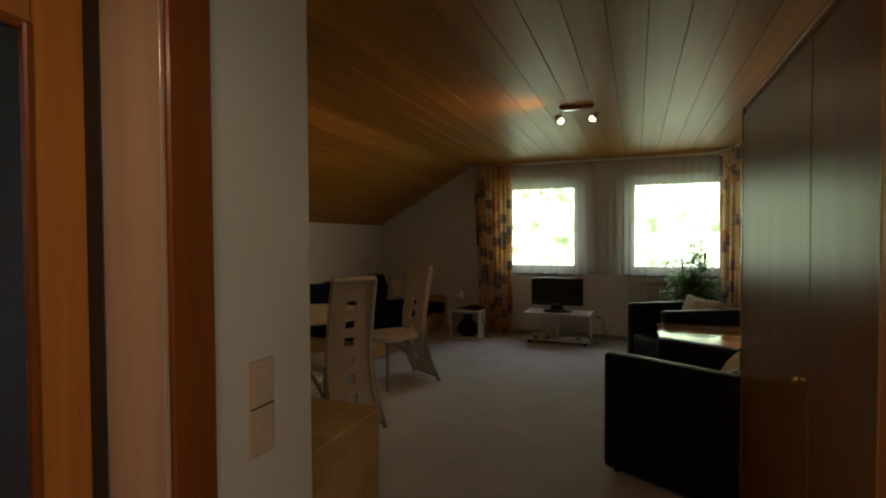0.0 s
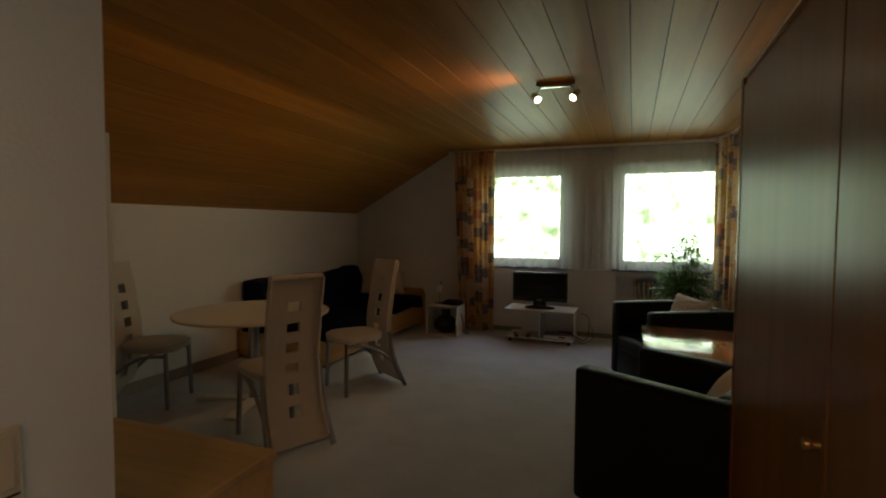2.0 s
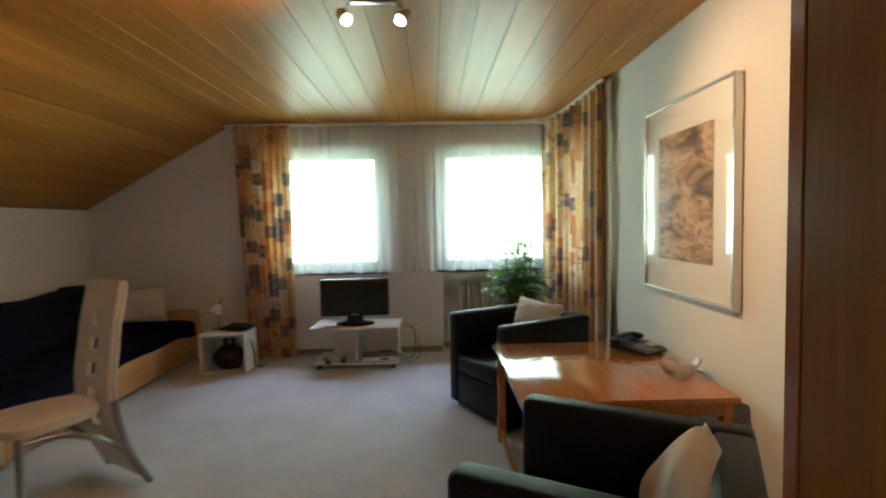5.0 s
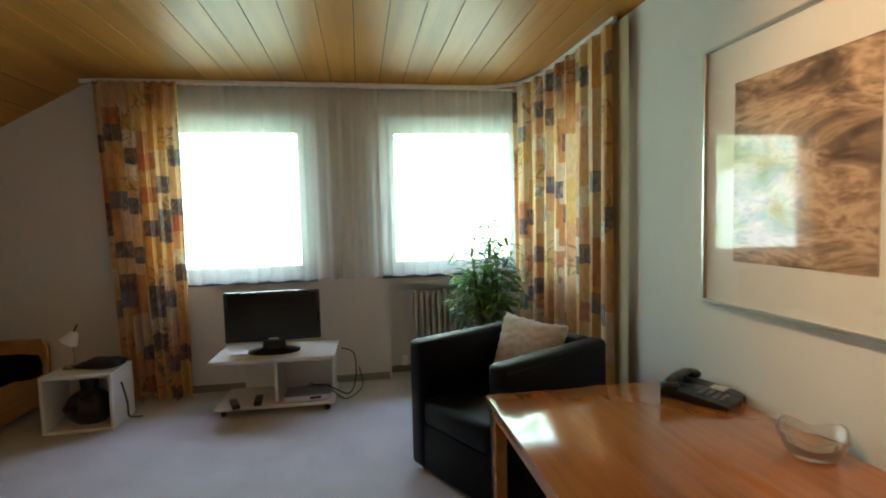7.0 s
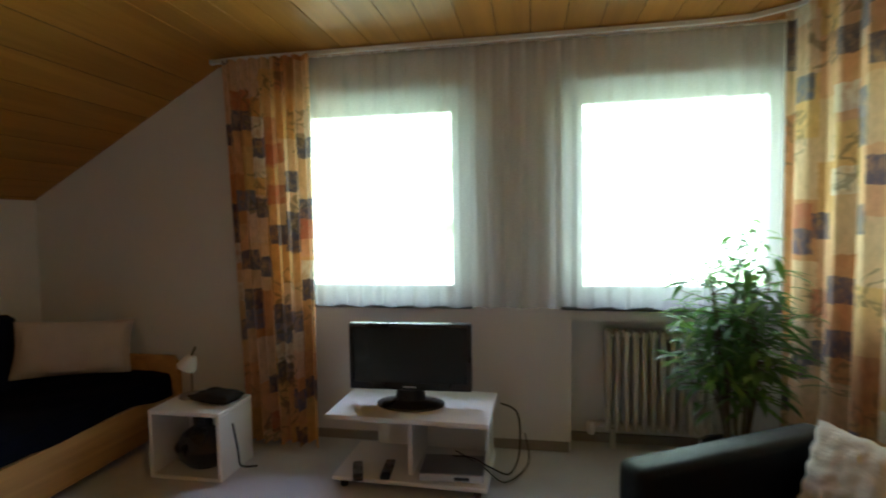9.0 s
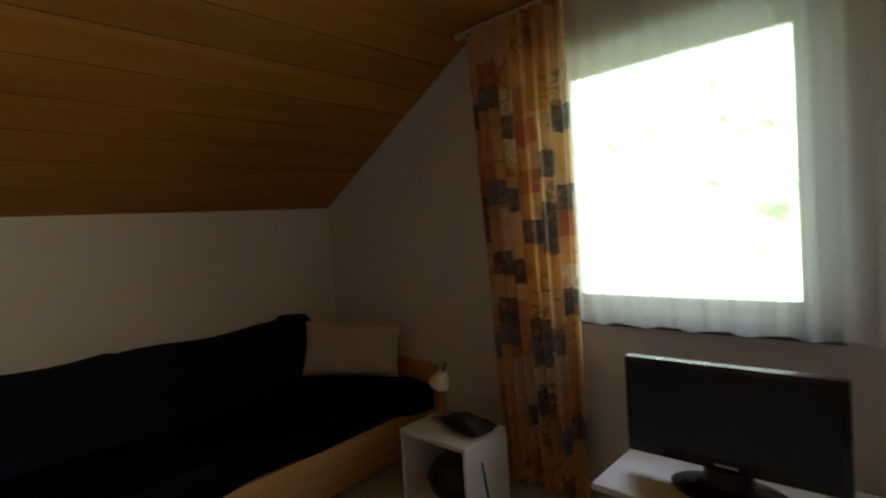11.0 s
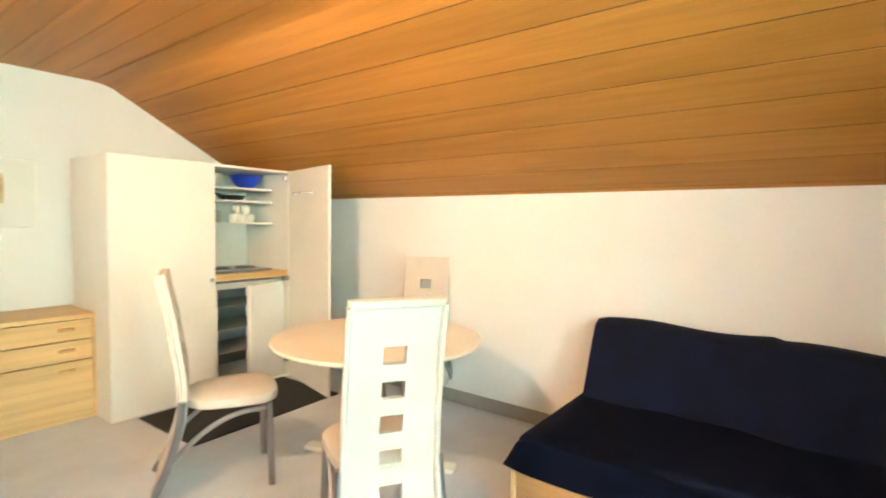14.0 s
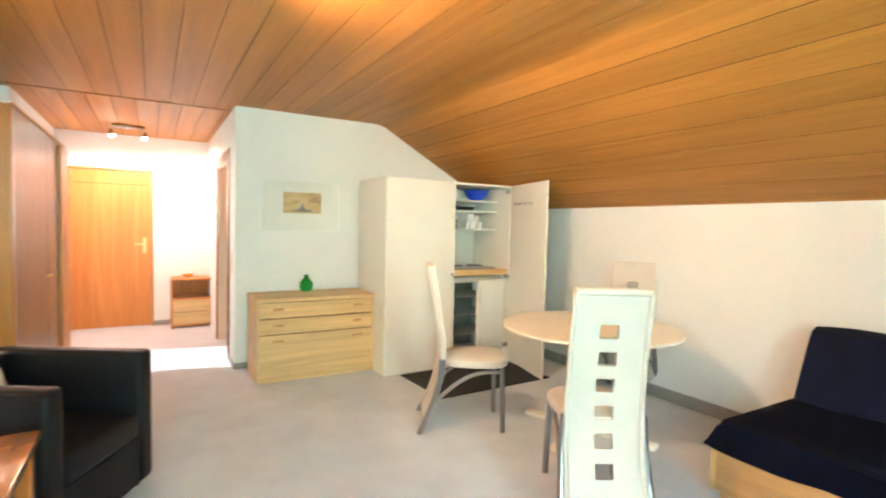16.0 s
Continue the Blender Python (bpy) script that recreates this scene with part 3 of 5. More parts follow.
# eased corner between the slope and the flat
ease = bmesh.new()
pts = []
for k in range(7):
    a = SLOPE * (1 - k / 6)
    r = 0.42
    pts.append((BX + 0.10 - r * math.sin(a), CZ - r * (1 - math.cos(a)) - 0.001))
prev = None
for p in pts:
    row = [ease.verts.new((p[0], SY - 0.14, p[1])), ease.verts.new((p[0], WY + 0.05, p[1])), ease.verts.new((p[0] - 0.01, WY + 0.05, p[1] + 0.03)), ease.verts.new((p[0] - 0.01, SY - 0.14, p[1] + 0.03))]
    if prev:
        for k in range(4):
            ease.faces.new((prev[k], prev[(k + 1) % 4], row[(k + 1) % 4], row[k]))
    prev = row
setting("ceiling_bend", ease, CEIL_WOOD, "curved veneer board between slope and flat ceiling", True)

# skirting
skirt = bmesh.new()
for a in ((KX, KX + 0.014, SY, WY, 0, 0.10), (KX, W2[0] + 0.03, WY - 0.014, WY, 0, 0.06), (EX - 0.014, EX, 2.9, WY, 0, 0.06),
          (KX, HX, SY, SY + 0.014, 0, 0.06), (HX, HX + 0.014, 0.98, SY + 0.014, 0, 0.06), (HX, ED[0] - 0.031, NY, NY + 0.014, 0, 0.06),
          (W2[0] + 0.03, 0.93, WY + 0.156, WY + 0.17, 0, 0.06)):
    box(skirt, *a, 0.003)
setting("baseboard", skirt, SKIRT, "grey carpet skirting")


# ---- windows ----
def window(name, x0, x1, mullion):
    t = thing(name, "white-framed window with bright foliage outside", "window", kind="structure")
    y = WY + 0.11
    f = 0.095
    fr = bmesh.new()
    box(fr, x0, x1, y, y + 0.07, WZ0, WZ0 + f, 0.006)
    box(fr, x0, x1, y, y + 0.07, WZ1 - f + 0.01, WZ1, 0.006)
    box(fr, x0, x0 + f, y, y + 0.07, WZ0 + f, WZ1 - f + 0.01, 0.006)
    box(fr, x1 - f, x1, y, y + 0.07, WZ0 + f, WZ1 - f + 0.01, 0.006)
    part("window_frame", fr, WHITE_PAINT, t)
    sash = bmesh.new()
    g = 0.04
    a0, a1, b0, b1 = x0 + f - 0.01, x1 - f + 0.01, WZ0 + f - 0.01, WZ1 - f + 0.02
    box(sash, a0, a1, y - 0.015, y + 0.04, b0, b0 + g, 0.005)
    box(sash, a0, a1, y - 0.015, y + 0.04, b1 - g, b1, 0.005)
    box(sash, a0, a0 + g, y - 0.015, y + 0.04, b0 + g, b1 - g, 0.005)
    box(sash, a1 - g, a1, y - 0.015, y + 0.04, b0 + g, b1 - g, 0.005)
    part("sash", sash, WHITE_PAINT, t)
    gl = part("pane", bx(a0 + g - 0.004, a1 - g + 0.004, y + 0.010, y + 0.014, b0 + g - 0.004, b1 - g + 0.004), PANE, t)
    gl.visible_shadow = False
    hd = bmesh.new()
    box(hd, mullion, mullion + 0.022, y - 0.03, y - 0.016, 1.42, 1.50, 0.004)
    box(hd, mullion + 0.004, mullion + 0.018, y - 0.055, y - 0.03, 1.36, 1.47, 0.005)
    part("handle", hd, SILVER, t, "silver window handle")
    part("window_sill", bx(x0 - 0.015, x1 + 0.015, WY - 0.035, WY + 0.11, WZ0 - 0.004, WZ0 + 0.022, 0.005), SILL, t, "dark stone sill")
    return t


window("window_1", *W1, W1[0] + 0.085)
window("window_2", *W2, W2[0] + 0.085)
side_w = thing("window_3", "white-framed window behind the drawn printed curtain", "window", kind="structure")
fr = bmesh.new()
for y0, y1, z0, z1 in ((W3[0], W3[1], WZ0, WZ0 + 0.10), (W3[0], W3[1], WZ1 - 0.12, WZ1), (W3[0], W3[0] + 0.10, WZ0 + 0.10, WZ1 - 0.12), (W3[1] - 0.10, W3[1], WZ0 + 0.10, WZ1 - 0.12)):
    box(fr, EX + 0.06, EX + 0.12, y0, y1, z0, z1, 0.006)
part("window_frame", fr, WHITE_PAINT, side_w)
gl = part("pane", bx(EX + 0.088, EX + 0.092, W3[0] + 0.096, W3[1] - 0.096, WZ0 + 0.096, WZ1 - 0.116), PANE, side_w)
gl.visible_shadow = False
part("window_sill", bx(EX - 0.02, EX + 0.06, W3[0] - 0.01, W3[1] + 0.01, WZ0 - 0.004, WZ0 + 0.02, 0.004), SILL, side_w, "dark stone sill")
backdrop = bmesh.new()
vs = [backdrop.verts.new(p) for p in ((-9, 11.5, -1.4), (8, 11.5, -1.4), (8, 11.5, 9.5), (-9, 11.5, 9.5))]
backdrop.faces.new(vs)
setting("backdrop", backdrop, OUT_M, "bright green trees in daylight")
# added out of view: glows into hall and side window, tall part blocks sun
east_board = bmesh.new()
vs = [east_board.verts.new(p) for p in ((8.5, -6, -1.4), (8.5, 14, -1.4), (8.5, 14, 11.0), (8.5, 2.5, 11.0), (8.5, 2.5, 3.6), (8.5, -6, 3.6))]
east_board.faces.new(vs)
setting("east_light_board", east_board, EAST_GLOW, "unseen glowing board added in the east to light the hall and block sun")
setting("ground", bx(-60, 60, -60, 60, -3.3, -3.2), LEAF, "grass outside")


# ---- doors of the hall ----
def casing(bm, axis, a0, a1, top, face, depth, width=0.09, thick=0.016):
    """Door casing on a wall face: two uprights and a head, proud of the wall; axis is the wall's run."""
    f0, f1 = sorted((face, face + depth * thick))
    for lo, hi, z0, z1 in ((a0 - width, a0, 0, top + width), (a1, a1 + width, 0, top + width), (a0, a1, top, top + width)):
        if axis == "y":
            box(bm, f0, f1, lo, hi, z0, z1, 0.004)
        else:
            box(bm, lo, hi, f0, f1, z0, z1, 0.004)
    return bm


bath_door = thing("door_1", "orange wooden door with a large pebbled glass pane, closed", "door", kind="structure")
part("casing", casing(bmesh.new(), "y", BD[0], BD[1], 2.02, HX, 1, 0.107), CASE_WOOD, bath_door)
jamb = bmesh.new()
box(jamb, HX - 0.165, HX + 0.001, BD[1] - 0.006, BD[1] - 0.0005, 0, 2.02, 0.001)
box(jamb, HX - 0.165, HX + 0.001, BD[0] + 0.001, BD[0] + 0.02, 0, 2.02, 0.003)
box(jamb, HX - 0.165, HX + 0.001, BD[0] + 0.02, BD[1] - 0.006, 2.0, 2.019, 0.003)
# reflected light is put into this jamb's pale colour
part("jamb", jamb, JAMB_SHEEN, bath_door, "polished jamb, its sheen painted in as a paler colour")
leaf = bmesh.new()
lx0, lx1 = HX - 0.195, HX - 0.157
box(leaf, lx0, lx1, BD[1] - 0.132, BD[1] - 0.042, 0.01, 1.99, 0.006, 2)
box(leaf, lx0, lx1, BD[0] + 0.024, BD[0] + 0.14, 0.01, 1.99, 0.004)
box(leaf, lx0, lx1, BD[0] + 0.14, BD[1] - 0.132, 0.01, 0.24, 0.004)
box(leaf, lx0, lx1, BD[0] + 0.14, BD[1] - 0.132, 1.80, 1.99, 0.004)
part("leaf", leaf, DOOR_WOOD, bath_door)
bead = bmesh.new()
gy0, gy1 = BD[0] + 0.14, BD[1] - 0.132
for y0, y1, z0, z1 in ((gy0, gy0 + 0.016, 0.24, 1.80), (gy1 - 0.016, gy1, 0.24, 1.80), (gy0 + 0.016, gy1 - 0.016, 0.24, 0.256), (gy0 + 0.016, gy1 - 0.016, 1.784, 1.80)):
    box(bead, lx1 - 0.016, lx1 + 0.005, y0, y1, z0, z1, 0.004)
part("glazing_bead", bead, CASE_WOOD, bath_door, "dark red glazing bead")
# dark strip filling the rebate gap; the gap's shade is put into its colour
part("gap_shade", bx(lx0 + 0.004, lx1 - 0.010, BD[1] - 0.042, BD[1] - 0.006, 0.01, 1.99, 0.002), JOINT, bath_door, "dark strip painting in the shaded rebate gap")
rib = bmesh.new()
nr, nc = 90, 36
rg = random.Random(21)
gv = [[rib.verts.new((HX - 0.175 + rg.uniform(-0.0022, 0.0022), gy0 + 0.004 + c * (gy1 - gy0 - 0.008) / nc, 0.246 + r * 1.548 / nr)) for c in range(nc + 1)] for r in range(nr + 1)]
for r in range(nr):
    for c in range(nc):
        rib.faces.new((gv[r][c], gv[r][c + 1], gv[r + 1][c + 1], gv[r + 1][c]))
part("pane", rib, FROSTED, bath_door, "pebbled grey glass")

end_door = thing("door_2", "orange veneered flat door, closed", "door", kind="structure")
part("casing", casing(bmesh.new(), "x", ED[0], ED[1], 2.01, NY, 1, 0.03), DOOR_WOOD, end_door)
part("leaf", bx(ED[0] + 0.004, ED[1] - 0.004, NY - 0.05, NY - 0.004, 0.008, 2.004, 0.003), DOOR_WOOD, end_door)
part("groove", bx(ED[0] + 0.03, ED[1] - 0.03, NY - 0.006, NY - 0.003, 1.84, 1.847), CASE_WOOD, end_door)
hd = bmesh.new()
box(hd, ED[0] + 0.05, ED[0] + 0.09, NY - 0.004, NY + 0.006, 0.96, 1.16, 0.003)
tube([(ED[0] + 0.07, NY + 0.004, 1.08), (ED[0] + 0.07, NY + 0.05, 1.08)], 0.008, 8, hd)
tube([(ED[0] + 0.065, NY + 0.05, 1.08), (ED[0] + 0.18, NY + 0.05, 1.08)], 0.009, 8, hd)
part("door_handle", hd, BRASS, end_door, "brass lever handle")
east_case = thing("door_3", "wooden casing round an open doorway", "door", kind="structure")
part("casing", casing(bmesh.new(), "y", DO[0], DO[1], 2.02, HE, -1, 0.09), DOOR_WOOD, east_case)
jb = bmesh.new()
box(jb, HE - 0.001, HE + 0.13, DO[1] - 0.02, DO[1] - 0.001, 0, 2.02, 0.003)
box(jb, HE - 0.001, HE + 0.13, DO[0] + 0.001, DO[0] + 0.02, 0, 2.02, 0.003)
part("jamb", jb, DOOR_WOOD, east_case)

# light switch with socket below, on the hall wall
sw = thing("light_switch", "cream double plate with rocker switch above a socket", "switch", (HX, 1.145, 1.005))
part("plate", bx(0, 0.009, -0.046, 0.046, -0.115, 0.115, 0.004), CREAM_PLASTIC, sw)
part("rocker", bx(0.008, 0.013, -0.034, 0.034, 0.012, 0.10, 0.003), CREAM_PLASTIC, sw)
part("gap", bx(0.0085, 0.0105, -0.040, 0.040, 0.0, 0.004), BLACK, sw)
sk = lathe([(0.026, 0.0), (0.026, 0.004), (0.018, 0.004), (0.018, 0.001)], 20)
bmesh.ops.rotate(sk, cent=(0, 0, 0), matrix=Matrix.Rotation(radians(90), 3, 'Y'), verts=sk.verts[:])
bmesh.ops.translate(sk, vec=(0.0085, 0, -0.06), verts=sk.verts[:])
part("socket", sk, CREAM_PLASTIC, sw)

# curtain rail under the ceiling, round the window corner
rail = thing("curtain_rail", "white curtain rail with gliders under the wooden ceiling", "curtain rail")
track = bmesh.new()
line = [(-2.46, 7.24, 2.44), (-2.30, 7.24, 2.448), (0.40, 7.24, 2.448), (0.66, 7.22, 2.448), (0.84, 7.10, 2.448), (0.92, 6.90, 2.448), (0.94, 6.60, 2.448), (0.95, 5.74, 2.448)]
for a, b in zip(line, line[1:]):
    a, b = Vector(a), Vector(b)
    n = (b - a).normalized().cross(Vector((0, 0, 1))) * 0.013
    q = [track.verts.new(p + s * n + Vector((0, 0, h))) for p in (a, b) for s in (-1, 1) for h in (-0.012, 0.012)]
    for f in ((0, 1, 3, 2), (4, 6, 7, 5), (0, 4, 5, 1), (2, 3, 7, 6), (1, 5, 7, 3), (0, 2, 6, 4)):
        track.faces.new([q[k] for k in f])
part("track", track, WHITE_PAINT, rail, smooth=False)
for k in range(30):
    gx = -1.76 + k * 0.082
    part("glider", bx(gx, gx + 0.010, 7.244, 7.258, 2.421, 2.4365, 0.003), WHITE_PAINT, rail)
part("end_cap", bx(-2.474, -2.458, 7.224, 7.256, 2.424, 2.456, 0.003), WHITE_PAINT, rail)


# ---- curtains ----
def cloth(path, z0, z1, pleats, depth, seed, pinch=0.0, hem=0.012):
    """Cloth hung in folds along a path of (x, y); uv in metres of cloth. pinch narrows it towards the hem."""
    rnd = random.Random(seed)
    bm = bmesh.new()
    uvl = bm.loops.layers.uv.new("UVMap")
    P = [Vector((*p, 0)) for p in path]
    cum = [0.0]
    for a, b in zip(P, P[1:]):
        cum.append(cum[-1] + (b - a).length)
    total = cum[-1]

    def at(s):
        s = min(max(s, 0), total)
        for k in range(len(P) - 1):
            if s <= cum[k + 1] or k == len(P) - 2:
                f = (s - cum[k]) / (cum[k + 1] - cum[k])
                d = (P[k + 1] - P[k]).normalized()
                return P[k].lerp(P[k + 1], f), Vector((-d.y, d.x, 0))
    cols, rows = pleats * 8, 22
    ph = [rnd.uniform(-0.5, 0.5) for _ in range(pleats + 2)]
    amp = [rnd.uniform(0.6, 1.2) for _ in range(pleats + 2)]
    grid, us = [], []
    for i in range(cols + 1):
        u = i / cols
        k = u * pleats
        a = amp[int(k)] * (1 - k % 1) + amp[int(k) + 1] * (k % 1)
        q = ph[int(k)] * (1 - k % 1) + ph[int(k) + 1] * (k % 1)
        colv = []
        for j in range(rows + 1):
            v = j / rows
            narrow = 1 - pinch * (1 - v) ** 1.5
            s = total * (0.5 + (u - 0.5) * narrow) + total * pinch * 0.58 * (1 - v)
            p, n = at(s)
            grow = 0.55 + 0.45 * (1 - v)
            wave = math.sin(2 * math.pi * k + q * 1.5 + 0.5 * math.sin(3 * v + q * 4)) * depth * a * grow
            wave += 0.25 * depth * math.sin(4 * math.pi * k + 2.1 * v * q)
            colv.append(bm.verts.new((p.x + n.x * wave, p.y + n.y * wave, z0 + (z1 - z0) * v + hem * math.sin(9 * u * pleats / 3) * (1 - v) ** 8)))
        grid.append(colv)
    width = total * 1.7
    for i in range(cols):
        for j in range(rows):
            f = bm.faces.new((grid[i][j], grid[i + 1][j], grid[i + 1][j + 1], grid[i][j + 1]))
            for lp, (a, b) in zip(f.loops, ((i, j), (i + 1, j), (i + 1, j + 1), (i, j + 1))):
                lp[uvl].uv = (a / cols * width + seed * 0.37, b / rows * (z1 - z0) + seed * 0.61)
    return bm


solo("curtain", cloth([(-2.38, 7.215), (-1.80, 7.215)], 0.015, 2.438, 8, 0.036, 3, pinch=0.18), CURTAIN,
     "floor-length curtain printed in orange, yellow and blue patches", "curtain", group="printed curtains")
solo("curtain", cloth([(0.80, 7.16), (0.88, 7.02), (0.925, 6.80), (0.945, 6.45), (0.95, 5.79)], 0.015, 2.438, 8, 0.034, 5), CURTAIN,
     "wide printed curtain drawn round the room's corner", "curtain", group="printed curtains")
solo("curtain_lining", cloth([(0.992, 6.25), (0.988, 5.66)], 0.02, 2.438, 4, 0.008, 8), LINING, "plain beige edge of lining beside the curtain", "curtain")
solo("sheer_curtain", cloth([(-1.90, 7.282), (-0.42, 7.282)], 0.890, 2.436, 15, 0.010, 4, hem=0.007), SHEER,
     "white sheer net curtain across the window beside the bed", "curtain", group="sheer curtains")
solo("sheer_curtain", cloth([(-0.72, 7.302), (0.86, 7.302)], 0.892, 2.436, 16, 0.010, 6, hem=0.007), SHEER,
     "white sheer net curtain across the window above the radiator", "curtain", group="sheer curtains")


# ---- radiator in the niche ----
rad = thing("radiator", "cream ribbed radiator in the niche below the window", "radiator", (-0.035, WY + 0.05, 0.115))
for k in range(16):
    x0 = k * 0.052
    rb = bx(x0, x0 + 0.034, 0, 0.10, 0.0, 0.62, 0.014, 2)
    part("rib", rb, RADIATOR, rad)
part("top_pipe", tube([(0, 0.05, 0.585), (0.82, 0.05, 0.585)], 0.018), RADIATOR, rad)
part("bottom_pipe", tube([(-0.10, 0.05, 0.03), (0.82, 0.05, 0.03)], 0.018), RADIATOR, rad)
part("foot", bx(0.03, 0.06, 0.02, 0.08, -0.115, 0.01), RADIATOR, rad)
part("foot", bx(0.73, 0.76, 0.02, 0.08, -0.115, 0.01), RADIATOR, rad)
vl = lathe([(0.022, 0), (0.024, 0.02), (0.024, 0.06), (0.018, 0.075)], 16)
bmesh.ops.translate(vl, vec=(-0.085, 0.035, -0.03), verts=vl.verts[:])
part("valve", vl, WHITE_PAINT, rad, "white thermostat valve")

# ---- television and its stand ----
st = thing("tv_stand", "low white laminate stand on castors with a middle divider", "tv stand", (-1.11, 6.945, 0), -1.5)
part("top", bx(-0.43, 0.43, -0.235, 0.235, 0.388, 0.413, 0.003), WHITE_BOARD, st)
part("base", bx(-0.415, 0.415, -0.20, 0.235, 0.045, 0.068, 0.003), WHITE_BOARD, st)
part("divider", bx(-0.012, 0.012, -0.13, 0.22, 0.068, 0.388, 0.002), WHITE_BOARD, st)
part("side_panel", bx(0.385, 0.405, 0.0, 0.225, 0.068, 0.388, 0.002), WHITE_BOARD, st)
part("back_panel", bx(-0.30, 0.385, 0.222, 0.232, 0.068, 0.388, 0.002), WHITE_BOARD, st)
for cx, cy in ((-0.36, -0.16), (0.36, -0.16), (-0.36, 0.19), (0.36, 0.19)):
    part("castor", lathe([(0.018, 0.0), (0.022, 0.012), (0.022, 0.03), (0.014, 0.046)], 14, at=(cx, cy, 0)), BLACK, st, "black castor")
tv = thing("television", "black flat television on an oval foot", "television", (-1.13, 6.90, 0.413), 1.5)
part("housing", bx(-0.338, 0.338, 0.0, 0.055, 0.082, 0.45, 0.010, 2), BLACK, tv)
part("screen", bx(-0.312, 0.312, -0.003, 0.004, 0.125, 0.428, 0.001), SCREEN, tv, "dark glossy screen")
part("badge", bx(-0.035, 0.035, -0.002, 0.002, 0.098, 0.106), SILVER, tv)
ft = lathe([(0.185, 0.0), (0.187, 0.012), (0.145, 0.022), (0.085, 0.034), (0.075, 0.09)], 36)
for v in ft.verts:
    v.co.y = v.co.y * 0.62 + 0.02
part("foot", ft, BLACK, tv)
rc = thing("remote_control", "black remote control lying on the stand", "remote control", (-1.40, 6.80, 0.068), 20, group="remote controls")
part("body", bx(-0.027, 0.027, -0.095, 0.095, 0, 0.024, 0.008, 2), BLACK, rc)
kp = bmesh.new()
for i in range(3):
    for j in range(6):
        box(kp, -0.016 + i * 0.0125, -0.008 + i * 0.0125, -0.055 + j * 0.02, -0.045 + j * 0.02, 0.0235, 0.0255)
part("keypad", kp, STEEL, rc)
copy_thing(rc, pose(-1.245, 6.84, 0.068, 0, 0, 6))
dv = thing("receiver", "flat silver receiver box on the stand", "receiver", (-0.90, 6.88, 0.068), 3)
part("case", bx(-0.16, 0.17, -0.11, 0.11, 0.004, 0.045, 0.004), STEEL, dv)
part("front", bx(-0.158, 0.168, -0.116, -0.109, 0.006, 0.043, 0.002), SILVER, dv, "silver front")
part("display", bx(0.02, 0.10, -0.118, -0.115, 0.016, 0.034), BLACK, dv)
solo("cable", tube([(-0.95, 7.00, 0.10), (-0.80, 6.92, 0.135), (-0.70, 6.90, 0.10), (-0.60, 6.98, 0.03), (-0.55, 7.10, 0.10), (-0.56, 7.20, 0.28), (-0.66, 7.25, 0.32)], 0.005, 8),
     BLACK, "black cable looped behind the stand", "cable")
solo("cable", tube([(-0.90, 7.02, 0.12), (-0.74, 6.90, 0.10), (-0.62, 6.92, 0.012), (-0.50, 7.12, 0.03), (-0.52, 7.22, 0.16)], 0.004, 8),
     BLACK, "thin black cable hanging beside the stand", "cable")

# ---- bedside table and what is on it ----
nt_ = thing("bedside_table", "white open-fronted cube table beside the bed", "bedside table", (-2.37, 6.87, 0), 0)
part("top", bx(-0.22, 0.22, -0.16, 0.16, 0.362, 0.385, 0.003), WHITE_BOARD, nt_)
part("side", bx(-0.22, -0.198, -0.16, 0.16, 0.0, 0.362, 0.003), WHITE_BOARD, nt_)
part("side", bx(0.198, 0.22, -0.16, 0.16, 0.0, 0.362, 0.003), WHITE_BOARD, nt_)
part("bottom", bx(-0.198, 0.198, -0.16, 0.16, 0.0, 0.022, 0.003), WHITE_BOARD, nt_)
part("back", bx(-0.198, 0.198, 0.145, 0.16, 0.022, 0.362, 0.002), WHITE_BOARD, nt_)
dl = thing("desk_lamp", "small bedside lamp with a white conical shade", "lamp", (-2.49, 6.95, 0.385))
part("base", lathe([(0.07, 0), (0.07, 0.008), (0.06, 0.018), (0.012, 0.024)], 24), STEEL, dl)
part("stem", tube([(0, 0, 0.02), (0, 0.005, 0.12), (0.0, 0.0, 0.20)], 0.006), STEEL, dl)
sh = lathe([(0.055, 0.0), (0.057, 0.004), (0.030, 0.075), (0.016, 0.085)], 24)
bmesh.ops.rotate(sh, cent=(0, 0, 0), matrix=Matrix.Rotation(radians(30), 3, 'Y'), verts=sh.verts[:])
bmesh.ops.translate(sh, vec=(-0.03, 0, 0.175), verts=sh.verts[:])
part("shade", sh, WHITE_PAINT, dl, "white metal shade")
part("clip", tube([(0.0, 0, 0.235), (0.02, 0, 0.27), (0.035, 0.0, 0.30)], 0.006), BLACK, dl)
fab = cushion(0.25, 0.15, 0.07)
bmesh.ops.rotate(fab, cent=(0, 0, 0), matrix=Matrix.Rotation(radians(90), 3, 'X'), verts=fab.verts[:])
solo("pouch", fab, DARK_CLOTH, "crumpled dark cloth pouch on the bedside table", "pouch", (-2.27, 6.89, 0.418), -8)
black_vase = solo("black_vase", lathe([(0.07, 0), (0.115, 0.05), (0.125, 0.10), (0.09, 0.17), (0.04, 0.21), (0.045, 0.27)], 28), BLACK,
     "bulbous black vase inside the bedside table", "vase", (-2.36, 6.86, 0.022))
black_vase.scale = (1.35, 0.95, 1.1)
solo("book", bx(-0.06, 0.06, -0.08, 0.08, 0, 0.02, 0.003), DARK_CLOTH, "dark book beside the lamp", "book", (-2.40, 6.93, 0.386), 70)
